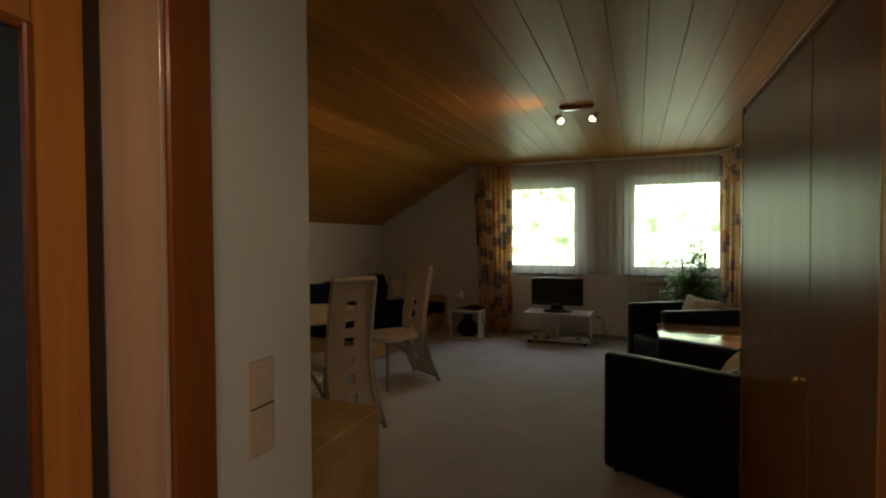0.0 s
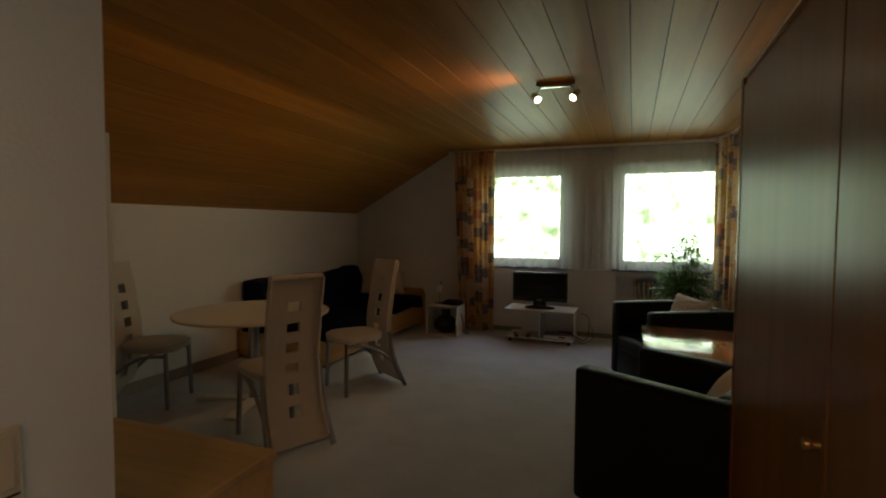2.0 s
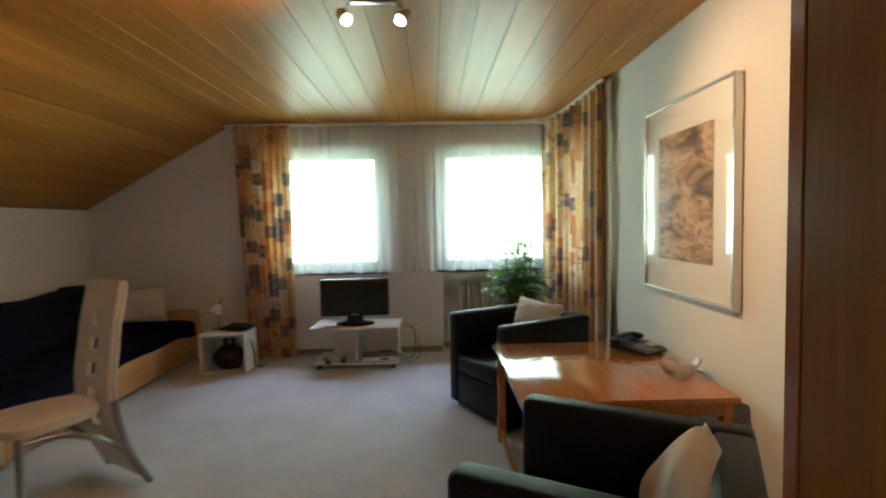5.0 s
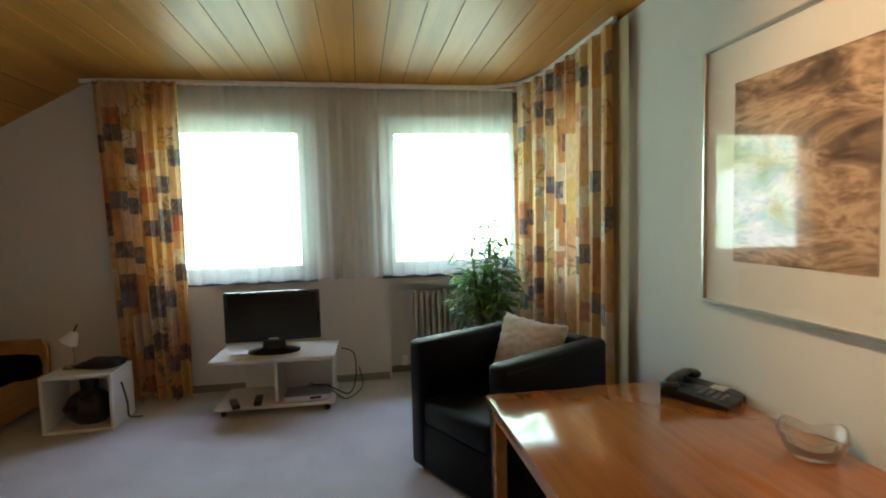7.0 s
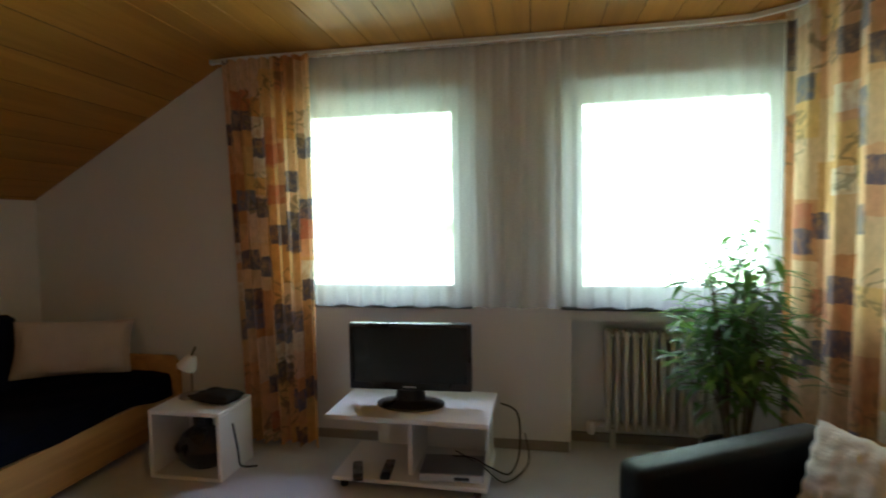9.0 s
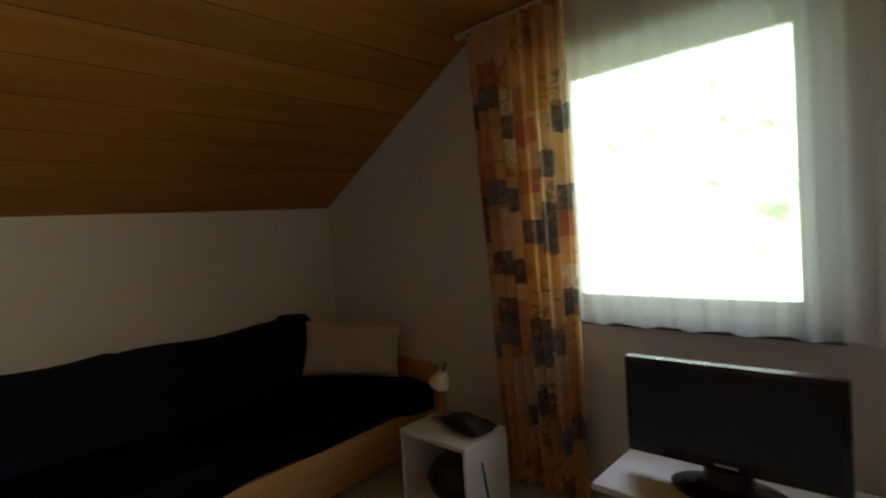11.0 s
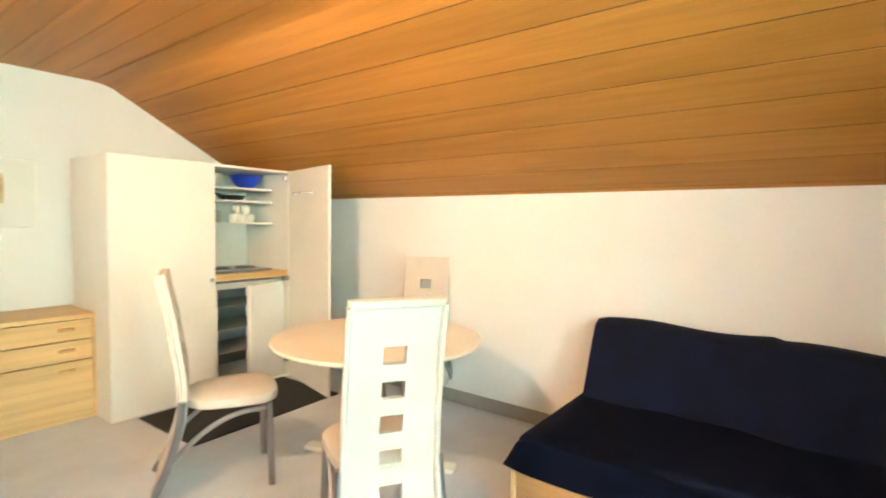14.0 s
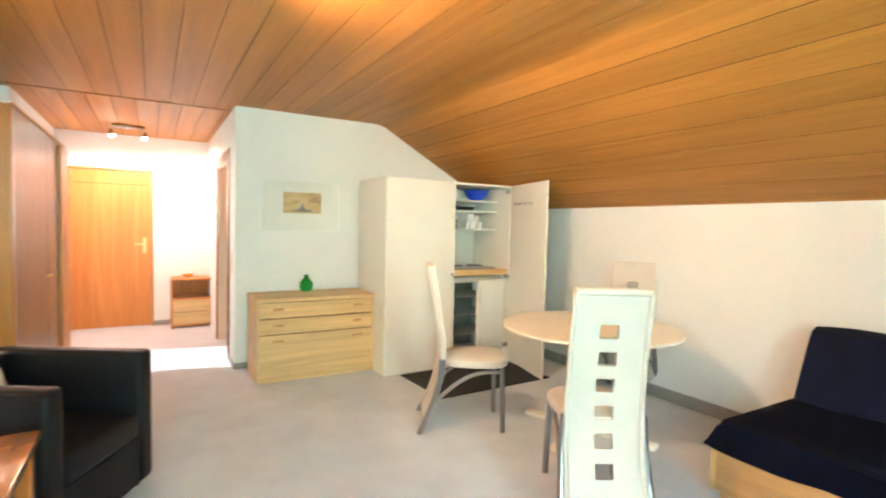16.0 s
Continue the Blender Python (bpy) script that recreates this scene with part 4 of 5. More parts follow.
solo("cable", tube([(-2.13, 6.80, 0.30), (-2.09, 6.78, 0.16), (-2.10, 6.82, 0.05), (-2.05, 6.90, 0.012)], 0.006, 8), BLACK,
     "black lamp cable beside the bedside table", "cable")

# ---- daybed ----
bed = thing("daybed", "pine daybed with a navy cover along the low wall", "bed", (0, 0, 0))
BX0, BX1, BY0, BY1 = -3.895, -2.88, 4.85, 7.33
part("side_board", bx(BX1 - 0.03, BX1, BY0 + 0.03, BY1 - 0.03, 0.045, 0.30, 0.006, 2), PINE, bed)
part("side_board", bx(KX + 0.02, KX + 0.05, BY0 + 0.03, BY1 - 0.03, 0.045, 0.30, 0.006, 2), PINE, bed)
part("foot_board", bx(KX + 0.02, BX1, BY0, BY0 + 0.03, 0.045, 0.295, 0.006, 2), MAPLE, bed)
hb = prism([(KX + 0.02, 0.0), (BX1 + 0.03, 0.0), (BX1 + 0.03, 0.46), (BX1 - 0.01, 0.525), (KX + 0.02, 0.525)], BY1 - 0.035, BY1, axis="y", bevel=0.006)
part("headboard", hb, PINE, bed)
for lx, ly in ((BX1 - 0.08, BY0 + 0.04), (KX + 0.05, BY0 + 0.04)):
    part("leg", bx(lx, lx + 0.05, ly, ly + 0.05, 0, 0.05), PINE, bed)
mt = bx(KX + 0.04, BX1 - 0.02, BY0 + 0.01, BY1 - 0.05, 0.27, 0.42, 0.045, 3)
part("mattress", mt, NAVY, bed)


def cover():
    """The navy throw: over the seat, hanging unevenly past the front board and over the foot."""
    bm = bmesh.new()
    nx, ny = 16, 44
    g = {}
    for i in range(nx + 1):
        for j in range(ny + 1):
            u, v = i / nx, j / ny
            x = BX0 + 0.24 + u * (BX1 - BX0 - 0.24 + 0.02)
            y = BY0 - 0.03 + v * (BY1 - BY0 - 0.05)
            z = 0.432 - 0.012 * (u - 0.3) ** 2
            z += 0.006 * math.sin(7 * y + 3 * u) + 0.004 * math.sin(17 * y - 9 * u)
            if u > 0.82:
                k = (u - 0.82) / 0.18
                drop = 0.135 + 0.03 * math.sin(2.6 * y + 0.6) + 0.012 * math.sin(9 * y)
                x = BX1 - 0.035 + 0.05 * math.sin(min(1, k * 1.3) * math.pi / 2)
                z -= drop * k * k
            if v < 0.05:
                k = 1 - v / 0.05
                z = min(z, 0.432 - (0.10 + 0.05 * u) * k * k)
            g[i, j] = bm.verts.new((x, y, z))
    for i in range(nx):
        for j in range(ny):
            bm.faces.new((g[i, j], g[i + 1, j], g[i + 1, j + 1], g[i, j + 1]))
    bmesh.ops.solidify(bm, geom=bm.faces[:], thickness=0.008)
    return bm


part("cover", cover(), NAVY, bed, "navy throw hanging over the edge")
back = bmesh.new()
n = 40
rows_ = []
for j in range(n + 1):
    v = j / n
    y = BY0 + 0.07 + v * 2.04
    wob = 0.012 * math.sin(5 * v * 3.1) + (0.018 if v < 0.45 else 0.0) + (0.03 if v > 0.94 else 0)
    prof = [(BX0 - 0.08, 0.42), (BX0 + 0.33 - 0.02 * math.sin(9 * v), 0.42), (BX0 + 0.27, 0.56), (BX0 + 0.20, 0.72), (BX0 + 0.15, 0.80 + wob), (BX0 + 0.09, 0.825 + wob), (BX0 - 0.07, 0.81 + wob)]
    rows_.append([back.verts.new((px, y, pz)) for px, pz in prof])
for a, b in zip(rows_, rows_[1:]):
    for k in range(len(a)):
        back.faces.new((a[k], a[(k + 1) % len(a)], b[(k + 1) % len(a)], b[k]))
back.faces.new(rows_[0])
back.faces.new(list(reversed(rows_[-1])))
part("back_cushion", back, NAVY, bed, "sloping navy back cushion")
solo("pillow", cushion(0.64, 0.36, 0.15), PILLOW_CLOTH, "beige pillow leaning against the headboard", "pillow", (-3.39, 7.04, 0.63), 42, tilt=(-14, 5))


# ---- dining table and chairs ----
tb = thing("dining_table", "round cream dining table on a chrome column", "table", (-2.945, 3.925, 0), 20)
part("tabletop", lathe([(0.575, 0.712), (0.597, 0.716), (0.602, 0.726), (0.597, 0.735), (0.58, 0.737)], 72), TABLE_CREAM, tb)
part("column", lathe([(0.05, 0.03), (0.045, 0.05), (0.045, 0.69), (0.09, 0.70), (0.16, 0.712)], 28), CHROME, tb, "chrome column")
part("base_bar", bx(-0.47, 0.47, -0.045, 0.045, 0.0, 0.028, 0.006, 2), WHITE_BOARD, tb)
part("base_bar", bx(-0.045, 0.045, -0.47, 0.47, 0.001, 0.029, 0.006, 2), WHITE_BOARD, tb)


def chair_back_profile(z):
    pts = [(-0.362, 0.055), (-0.285, 0.22), (-0.235, 0.42), (-0.235, 0.60), (-0.272, 0.86), (-0.325, 1.127)]
    for (y0, z0), (y1, z1) in zip(pts, pts[1:]):
        if z <= z1:
            f = (z - z0) / (z1 - z0)
            f2 = f * f * (3 - 2 * f) * 0.3 + f * 0.7
            return y0 + (y1 - y0) * f2
    return pts[-1][0]


def dining_chair():
    c = thing("dining_chair", "cream leatherette high-back dining chair with six square cut-outs", "chair", group="chairs round the dining table")
    holes = [(1.127 - 0.175 - 0.135 * k, 1.127 - 0.245 - 0.135 * k) for k in range(6)]
    zs = sorted({1.127, 0.055, 1.05, 0.99, *[z for h in holes for z in h]}, reverse=True)
    bm = bmesh.new()
    cols = (-0.178, -0.044, 0.044, 0.178)
    g = {}
    for j, z in enumerate(zs):
        for i, x in enumerate(cols):
            flare = 1.0 + 0.06 * (1 - z)
            g[i, j] = bm.verts.new((x * (flare if i in (0, 3) else 1), chair_back_profile(z), z))
    for j in range(len(zs) - 1):
        mid = (zs[j] + zs[j + 1]) / 2
        for i in range(3):
            if i == 1 and any(b < mid < a for a, b in holes):
                continue
            bm.faces.new((g[i, j], g[i + 1, j], g[i + 1, j + 1], g[i, j + 1]))
    bmesh.ops.recalc_face_normals(bm, faces=bm.faces[:])
    bmesh.ops.solidify(bm, geom=bm.faces[:], thickness=0.024)
    part("backrest", bm, LEATHER_WHITE, c)
    piping = tube([(-0.172, chair_back_profile(1.11) - 0.006, 1.112), (0.172, chair_back_profile(1.11) - 0.006, 1.112)], 0.016, 8)
    part("piping", piping, LEATHER_WHITE, c)
    for s in (-1, 1):
        rim = [(s * 0.176 * (1.0 + 0.06 * (1 - z)), chair_back_profile(z) - 0.010, z) for z in (0.07, 0.20, 0.34, 0.48, 0.62, 0.76, 0.90, 1.02, 1.105)]
        part("piping", tube(rim, 0.0125, 8, None, 2), LEATHER_WHITE, c)
    seat = bmesh.new()
    out = []
    for k in range(40):
        a = 2 * math.pi * k / 40
        e = 0.62
        sx = math.copysign(abs(math.cos(a)) ** e, math.cos(a))
        sy = math.copysign(abs(math.sin(a)) ** e, math.sin(a))
        out.append((sx * (0.205 + 0.02 * sy), 0.005 + sy * 0.23))
    rings = []
    for s, z in ((0.90, 0.435), (0.985, 0.445), (1.0, 0.465), (0.985, 0.487), (0.88, 0.502), (0.5, 0.508)):
        rings.append([seat.verts.new((p[0] * s, 0.02 + (p[1] - 0.02) * s, z)) for p in out])
    for a, b in zip(rings, rings[1:]):
        for k in range(40):
            seat.faces.new((a[k], a[(k + 1) % 40], b[(k + 1) % 40], b[k]))
    seat.faces.new(list(reversed(rings[0])))
    seat.faces.new(rings[-1])
    part("seat", seat, LEATHER_WHITE, c)
    for s in (-1, 1):
        part("leg", tube([(s * 0.182, 0.175, 0.44), (s * 0.195, 0.187, 0.0)], 0.017, 12), STEEL, c, "grey tubular steel")
        part("rear_leg", tube([(s * 0.19, -0.235, 0.50), (s * 0.198, -0.25, 0.36), (s * 0.208, -0.302, 0.18), (s * 0.217, -0.385, 0.0)], 0.0185, 12), STEEL, c)
        part("arc_brace", tube([(s * 0.202, -0.285, 0.21), (s * 0.195, -0.13, 0.34), (s * 0.187, 0.02, 0.405), (s * 0.178, 0.17, 0.41)], 0.014, 10), STEEL, c)
    part("crossbar", tube([(-0.21, -0.36, 0.04), (0.21, -0.36, 0.04)], 0.008, 8), STEEL, c)
    return c


chair = dining_chair()
chair.matrix_world = pose(-2.315, 3.43, 0, 0, 0, 63)
for p in (pose(-2.34, 4.51, 0, 0, 0, 148), pose(-3.655, 3.60, 0, 0, 0, -68)):
    copy_thing(chair, p)


# ---- leather armchairs, pillows, corner table ----
def armchair(at, rz, w=0.76, dp=0.76):
    """Tub armchair: front towards local -y; arms and back of one height."""
    c = thing("armchair", "boxy black leather tub armchair", "armchair", at, rz, "leather armchairs")
    h, t = 0.72, 0.11
    for s in (-1, 1):
        a0, a1 = sorted((s * w / 2, s * (w / 2 - t)))
        arm = bmesh.new()
        box(arm, a0, a1, -dp / 2, dp / 2 - 0.001, 0.03, h, 0.028, 3)
        part("arm", arm, LEATHER_BLACK, c)
        part("seam", tube([(s * (w / 2 + 0.001), -dp / 2 + 0.02, h - 0.028), (s * (w / 2 + 0.001), dp / 2 - 0.02, h - 0.028)], 0.0035, 6), LEATHER_BLACK, c)
    part("backrest", bx(-w / 2 + t - 0.01, w / 2 - t + 0.01, dp / 2 - 0.13, dp / 2, 0.03, h, 0.028, 3), LEATHER_BLACK, c)
    part("front_panel", bx(-w / 2 + t - 0.005, w / 2 - t + 0.005, -dp / 2 + 0.012, -dp / 2 + 0.06, 0.03, 0.28, 0.01, 2), LEATHER_BLACK, c)
    part("seat_cushion", bx(-w / 2 + t - 0.004, w / 2 - t + 0.004, -dp / 2 + 0.002, dp / 2 - 0.12, 0.27, 0.42, 0.045, 4), LEATHER_BLACK, c)
    for fx in (-1, 1):
        for fy in (-1, 1):
            part("foot", lathe([(0.018, 0), (0.022, 0.035)], 12, at=(fx * (w / 2 - 0.06), fy * (dp / 2 - 0.06), 0)), BLACK, c)
    return c


armchair((0.275, 5.655, 0), -61.3, 0.73, 0.77)
armchair((0.190, 3.440, 0), -119.5, 0.74, 0.78)
pm = plain("quilted cushion", (0.76, 0.71, 0.66), 0.8, var=0.08, scale=40, relief=1.0, relief_scale=60)
puffed = cushion(0.40, 0.40, 0.15, None, 44)
puffed.normal_update()
lift = [(v, v.normal.copy(), 0.007 * abs(math.sin(v.co.x * 62) * math.sin(v.co.z * 62 + 1.2 * math.sin(v.co.x * 31)))) for v in puffed.verts]
for v, n_, k in lift:
    v.co += n_ * k
solo("cushion", puffed, pm, "cream quilted cushion leaning in the armchair", "cushion", (0.43, 5.75, 0.60), -50, group="armchair cushions", tilt=(-18, 5))
solo("cushion", cushion(0.36, 0.34, 0.18, None, 22), LINEN, "plain cream cushion leaning in the armchair", "cushion", (0.375, 3.36, 0.575), -108, group="armchair cushions", tilt=(-24, 20))

tbl = thing("side_table", "low square cherry-wood table against the wall", "table", (0.50, 4.60, 0))
part("tabletop", bx(-0.475, 0.485, -0.525, 0.525, 0.592, 0.622, 0.004, 2), CHERRY, tbl)
for sx, sy in ((-0.455, -0.505), (0.42, -0.505), (-0.455, 0.455), (0.42, 0.455)):
    part("leg", bx(sx, sx + 0.05, sy, sy + 0.05, 0, 0.592, 0.004), CHERRY, tbl)
part("apron", bx(-0.45, -0.43, -0.455, 0.455, 0.53, 0.592, 0.002), CHERRY, tbl)
part("apron", bx(-0.405, 0.42, -0.50, -0.48, 0.53, 0.592, 0.002), CHERRY, tbl)
part("apron", bx(-0.405, 0.42, 0.48, 0.50, 0.53, 0.592, 0.002), CHERRY, tbl)
part("stretcher", bx(-0.445, -0.425, -0.455, 0.455, 0.05, 0.085, 0.003), CHERRY, tbl)
ph_ = thing("telephone", "black desk telephone with handset on the cradle", "telephone", (0.885, 4.91, 0.622), -58)
part("body", prism([(-0.10, 0.0), (0.10, 0.0), (0.10, 0.022), (-0.02, 0.045), (-0.10, 0.06)], -0.095, 0.095, axis="y", bevel=0.005), BLACK, ph_)
hs = bmesh.new()
tube([(-0.07, -0.10, 0.075), (-0.072, -0.05, 0.095), (-0.072, 0.05, 0.095), (-0.07, 0.10, 0.075)], 0.017, 10, hs)
lathe([(0.027, 0), (0.03, 0.02), (0.02, 0.034)], 16, hs, (-0.07, -0.095, 0.055))
lathe([(0.027, 0), (0.03, 0.02), (0.02, 0.034)], 16, hs, (-0.07, 0.095, 0.055))
part("handset", hs, BLACK, ph_)
kp = bmesh.new()
for i in range(4):
    for j in range(3):
        box(kp, 0.0 + i * 0.02, 0.013 + i * 0.02, -0.055 + j * 0.025, -0.038 + j * 0.025, 0.030 - i * 0.004, 0.046 - i * 0.004, 0.002)
part("keypad", kp, STEEL, ph_, "grey keys")
part("label_card", bx(0.0, 0.05, 0.03, 0.08, 0.030, 0.040), PAPER, ph_, "white label card")
ph_.scale = (1.3, 1.15, 0.75)
bl = lathe([(0.060, 0), (0.066, 0.008), (0.088, 0.045), (0.100, 0.072), (0.090, 0.072), (0.076, 0.045), (0.052, 0.016), (0.01, 0.014)], 32)
for v in bl.verts:
    turn = math.cos(4 * math.atan2(v.co.y, v.co.x))
    grow = 1 + 0.10 * turn * v.co.z / 0.072
    v.co = Vector((v.co.x * grow, v.co.y * grow, v.co.z * (1 + 0.16 * turn)))
solo("glass_bowl", bl, CRYSTAL, "lobed clear glass ashtray on the table", "bowl", (0.87, 4.40, 0.623), smooth=False)
solo("cable", tube([(0.93, 4.60, 0.628), (0.97, 4.52, 0.628), (1.0, 4.42, 0.626)], 0.004, 8), BLACK, "black telephone cable on the table", "cable")


# ---- pictures ----
def picture(name, label, w, h, bw, matw, art, at, rz, bar, deep=0.028):
    """Framed print on a wall; local x runs along the wall, -y into the room, z up from the frame's foot."""
    p = thing(name, label, "picture", at, rz)
    fr = bmesh.new()
    for a in ((-w / 2, w / 2, -deep, 0, 0, bw), (-w / 2, w / 2, -deep, 0, h - bw, h), (-w / 2, -w / 2 + bw, -deep, 0, bw, h - bw), (w / 2 - bw, w / 2, -deep, 0, bw, h - bw)):
        box(fr, *a, 0.003)
    part("picture_frame", fr, bar, p)
    part("mat_board", bx(-w / 2 + bw, w / 2 - bw, -deep + 0.014, -0.002, bw, h - bw), PAPER, p, "white mat board")
    ax0, ax1, az0, az1 = matw
    part("print", bx(ax0, ax1, -deep + 0.0112, -deep + 0.0135, az0, az1), art, p)
    gl = part("glass", bx(-w / 2 + bw, w / 2 - bw, -deep + 0.004, -deep + 0.007, bw, h - bw), PICTURE_GLASS, p)
    gl.visible_shadow = False
    return p


picture("framed_print", "large brown abstract print in a silver frame behind glass", 0.92, 1.06, 0.016, (-0.285, 0.28, 0.19, 0.885), PRINT_BROWN, (EX - 0.002, 4.596, 0.985), -90, SILVER, 0.042)
small_print = picture("framed_print", "small tan landscape print with a wide white mat", 0.76, 0.50, 0.010, (-0.188, 0.188, 0.178, 0.385), PRINT_TAN, (-1.620, SY + 0.002, 1.315), 180, WHITE_PAINT)
motif = prism([(-0.10, 0.196), (0.10, 0.196), (0.085, 0.212), (0.03, 0.22), (0.012, 0.245), (0.006, 0.278), (-0.006, 0.278), (-0.012, 0.245), (-0.035, 0.218), (-0.085, 0.209)], -0.0180, -0.0170, axis="y")
part("motif", motif, PRINT_SLATE, small_print, "slate-blue spire above a shore")
hk = thing("wall_hook", "small chrome clip on the white wall", "wall hook", (EX, 3.69, 1.375), 0)
part("plate", bx(-0.012, 0.0, -0.02, 0.02, -0.03, 0.03, 0.004), CHROME, hk)
part("peg", tube([(-0.01, 0, 0.0), (-0.05, 0, 0.01), (-0.06, 0, 0.03)], 0.007), CHROME, hk)

# ---- potted plant ----
plant = thing("potted_plant", "bushy green indoor plant with narrow leaves", "plant", (0.505, 6.90, 0))
part("pot", lathe([(0.11, 0), (0.14, 0.02), (0.165, 0.26), (0.17, 0.28), (0.15, 0.28), (0.145, 0.25)], 28), POT, plant)
part("soil", lathe([(0.10, 0.23), (0.146, 0.245), (0.05, 0.25)], 20), SOIL, plant)
rnd = random.Random(11)
leaves, pale = bmesh.new(), bmesh.new()


def leaf_blade(bm, p, d, ln, wd):
    d = d.normalized()
    s = d.cross(Vector((rnd.uniform(-0.3, 0.3), rnd.uniform(-0.3, 0.3), 1))).normalized()
    up = s.cross(d)
    if up.z < 0:
        up = -up
    q = []
    for f, ww, dr in ((0.0, 0.12, 0), (0.25, 0.8, 0.03), (0.5, 1.0, 0.0), (0.75, 0.62, -0.08)):
        c = p + d * ln * f + up * ln * dr
        q.append((bm.verts.new(c - s * wd * ww / 2 + up * wd * 0.12), bm.verts.new(c), bm.verts.new(c + s * wd * ww / 2 + up * wd * 0.12)))
    tip = bm.verts.new(p + d * ln - up * ln * 0.2)
    for a, b in zip(q, q[1:]):
        bm.faces.new((a[0], a[1], b[1], b[0]))
        bm.faces.new((a[1], a[2], b[2], b[1]))
    bm.faces.new((q[-1][0], q[-1][1], tip))
    bm.faces.new((q[-1][1], q[-1][2], tip))


for k in range(14):
    a = rnd.uniform(0, 2 * math.pi)
    rr = rnd.uniform(0.02, 0.17)
    top = Vector((rr * math.cos(a), rr * math.sin(a) * 0.8, rnd.uniform(0.84, 1.31) - rr * 1.0 + 0.06))
    if k == 0:
        top = Vector((0.02, 0.02, 1.38))
    base = Vector((0.04 * math.cos(a), 0.04 * math.sin(a), 0.24))
    mid = base.lerp(top, 0.5) + Vector((0.03 * math.cos(a + 1), 0.03 * math.sin(a + 1), 0.08))
    stems = tube([base, mid, top], (0.008, 0.003), 6, None, 4)
    n_l = 52
    for i in range(n_l):
        f = 0.34 + 0.66 * (i / n_l)
        p = (base.lerp(mid, f * 2) if f < 0.5 else mid.lerp(top, f * 2 - 1))
        b = rnd.uniform(0, 2 * math.pi)
        d = Vector((math.cos(b), math.sin(b), rnd.uniform(-0.2, 0.4)))
        twig = p + d.normalized() * rnd.uniform(0.02, 0.05 + 0.22 * max(0.0, 1.44 - p.z) ** 0.8)
        if i % 3 == 0:
            tube([p, twig], (0.0025, 0.0015), 4, stems)
        dd = d + Vector((rnd.uniform(-0.7, 0.7), rnd.uniform(-0.7, 0.7), rnd.uniform(-0.35, 0.15)))
        leaf_blade(pale if rnd.random() < 0.16 else leaves, twig, dd, rnd.uniform(0.09, 0.16), rnd.uniform(0.022, 0.036))
    part("stem", stems, STEM, plant)
for k in range(9):
    p = Vector((-0.22 + rnd.uniform(-0.04, 0.04), -0.05 + rnd.uniform(-0.04, 0.04), 0.84 + rnd.uniform(-0.04, 0.03)))
    leaf_blade(pale, p, Vector((rnd.uniform(-1, 0.2), rnd.uniform(-1, 0.4), rnd.uniform(-0.2, 0.5))), 0.11, 0.026)
part("stem", tube([(-0.02, 0, 0.26), (-0.14, -0.03, 0.65), (-0.22, -0.05, 0.84)], (0.005, 0.002), 6, None, 4), STEM, plant)
part("foliage", leaves, LEAF, plant)
part("young_foliage", pale, LEAF_PALE, plant, "paler young leaves")


# ---- wardrobe between hall and room ----
wd = thing("wardrobe", "tall brown veneered wardrobe with sliding doors", "wardrobe", (0, 0, 0))
WX, WY0, WY1, WH = 0.325, 0.985, 2.885, 2.0
part("side_panel", bx(WX, EX - 0.004, WY1 - 0.02, WY1, 0, WH, 0.002), WARD_WOOD, wd)
part("side_panel", bx(WX, EX - 0.004, WY0, WY0 + 0.02, 0, WH, 0.002), WARD_WOOD, wd)
part("top_panel", bx(WX, EX - 0.004, WY0 + 0.02, WY1 - 0.02, WH - 0.025, WH - 0.001, 0.002), WARD_WOOD, wd)
part("plinth", bx(WX + 0.02, EX - 0.01, WY0 + 0.02, WY1 - 0.02, 0, 0.06), WARD_WOOD, wd)
part("edge_strip", bx(WX - 0.012, WX - 0.0005, WY1 - 0.035, WY1 + 0.003, 0, WH + 0.003, 0.002), CASE_WOOD, wd, "reddish solid edge strip")
part("edge_band", bx(WX - 0.033, WX - 0.0115, 1.384, 1.390, 0.062, WH - 0.028, 0.001), PINE, wd, "pale edge band")
part("top_moulding", bx(WX - 0.014, WX + 0.008, WY0 + 0.004, WY1 - 0.036, WH + 0.0005, WH + 0.014, 0.003), PINE, wd, "pale top moulding")
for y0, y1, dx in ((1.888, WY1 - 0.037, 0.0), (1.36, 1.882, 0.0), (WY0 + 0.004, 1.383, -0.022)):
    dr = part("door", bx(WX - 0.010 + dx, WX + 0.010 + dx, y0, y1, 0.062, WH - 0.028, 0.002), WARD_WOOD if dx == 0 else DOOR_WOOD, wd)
    if 1.3 < y0 < 1.5:
        continue
    kb = lathe([(0.008, 0), (0.007, 0.012), (0.013, 0.02), (0.012, 0.03), (0.004, 0.033)], 16)
    bmesh.ops.rotate(kb, cent=(0, 0, 0), matrix=Matrix.Rotation(radians(-90), 3, 'Y'), verts=kb.verts[:])
    bmesh.ops.translate(kb, vec=(WX - 0.010 + dx, 1.925 if y0 > 1.8 else 1.05, 0.99), verts=kb.verts[:])
    part("knob", kb, BRASS, dr, "small brass knob")

# ---- chest of drawers, vase ----
ch = thing("chest_of_drawers", "light maple chest with three drawers", "chest of drawers", (-1.635, 1.68, 0), 0)
CW, CD, CH = 0.535, 0.25, 0.738
part("top", bx(-CW - 0.006, CW + 0.006, -CD, CD + 0.012, CH - 0.03, CH, 0.004), MAPLE, ch)
part("side", bx(-CW, -CW + 0.022, -CD, CD, 0, CH - 0.03, 0.003), MAPLE, ch)
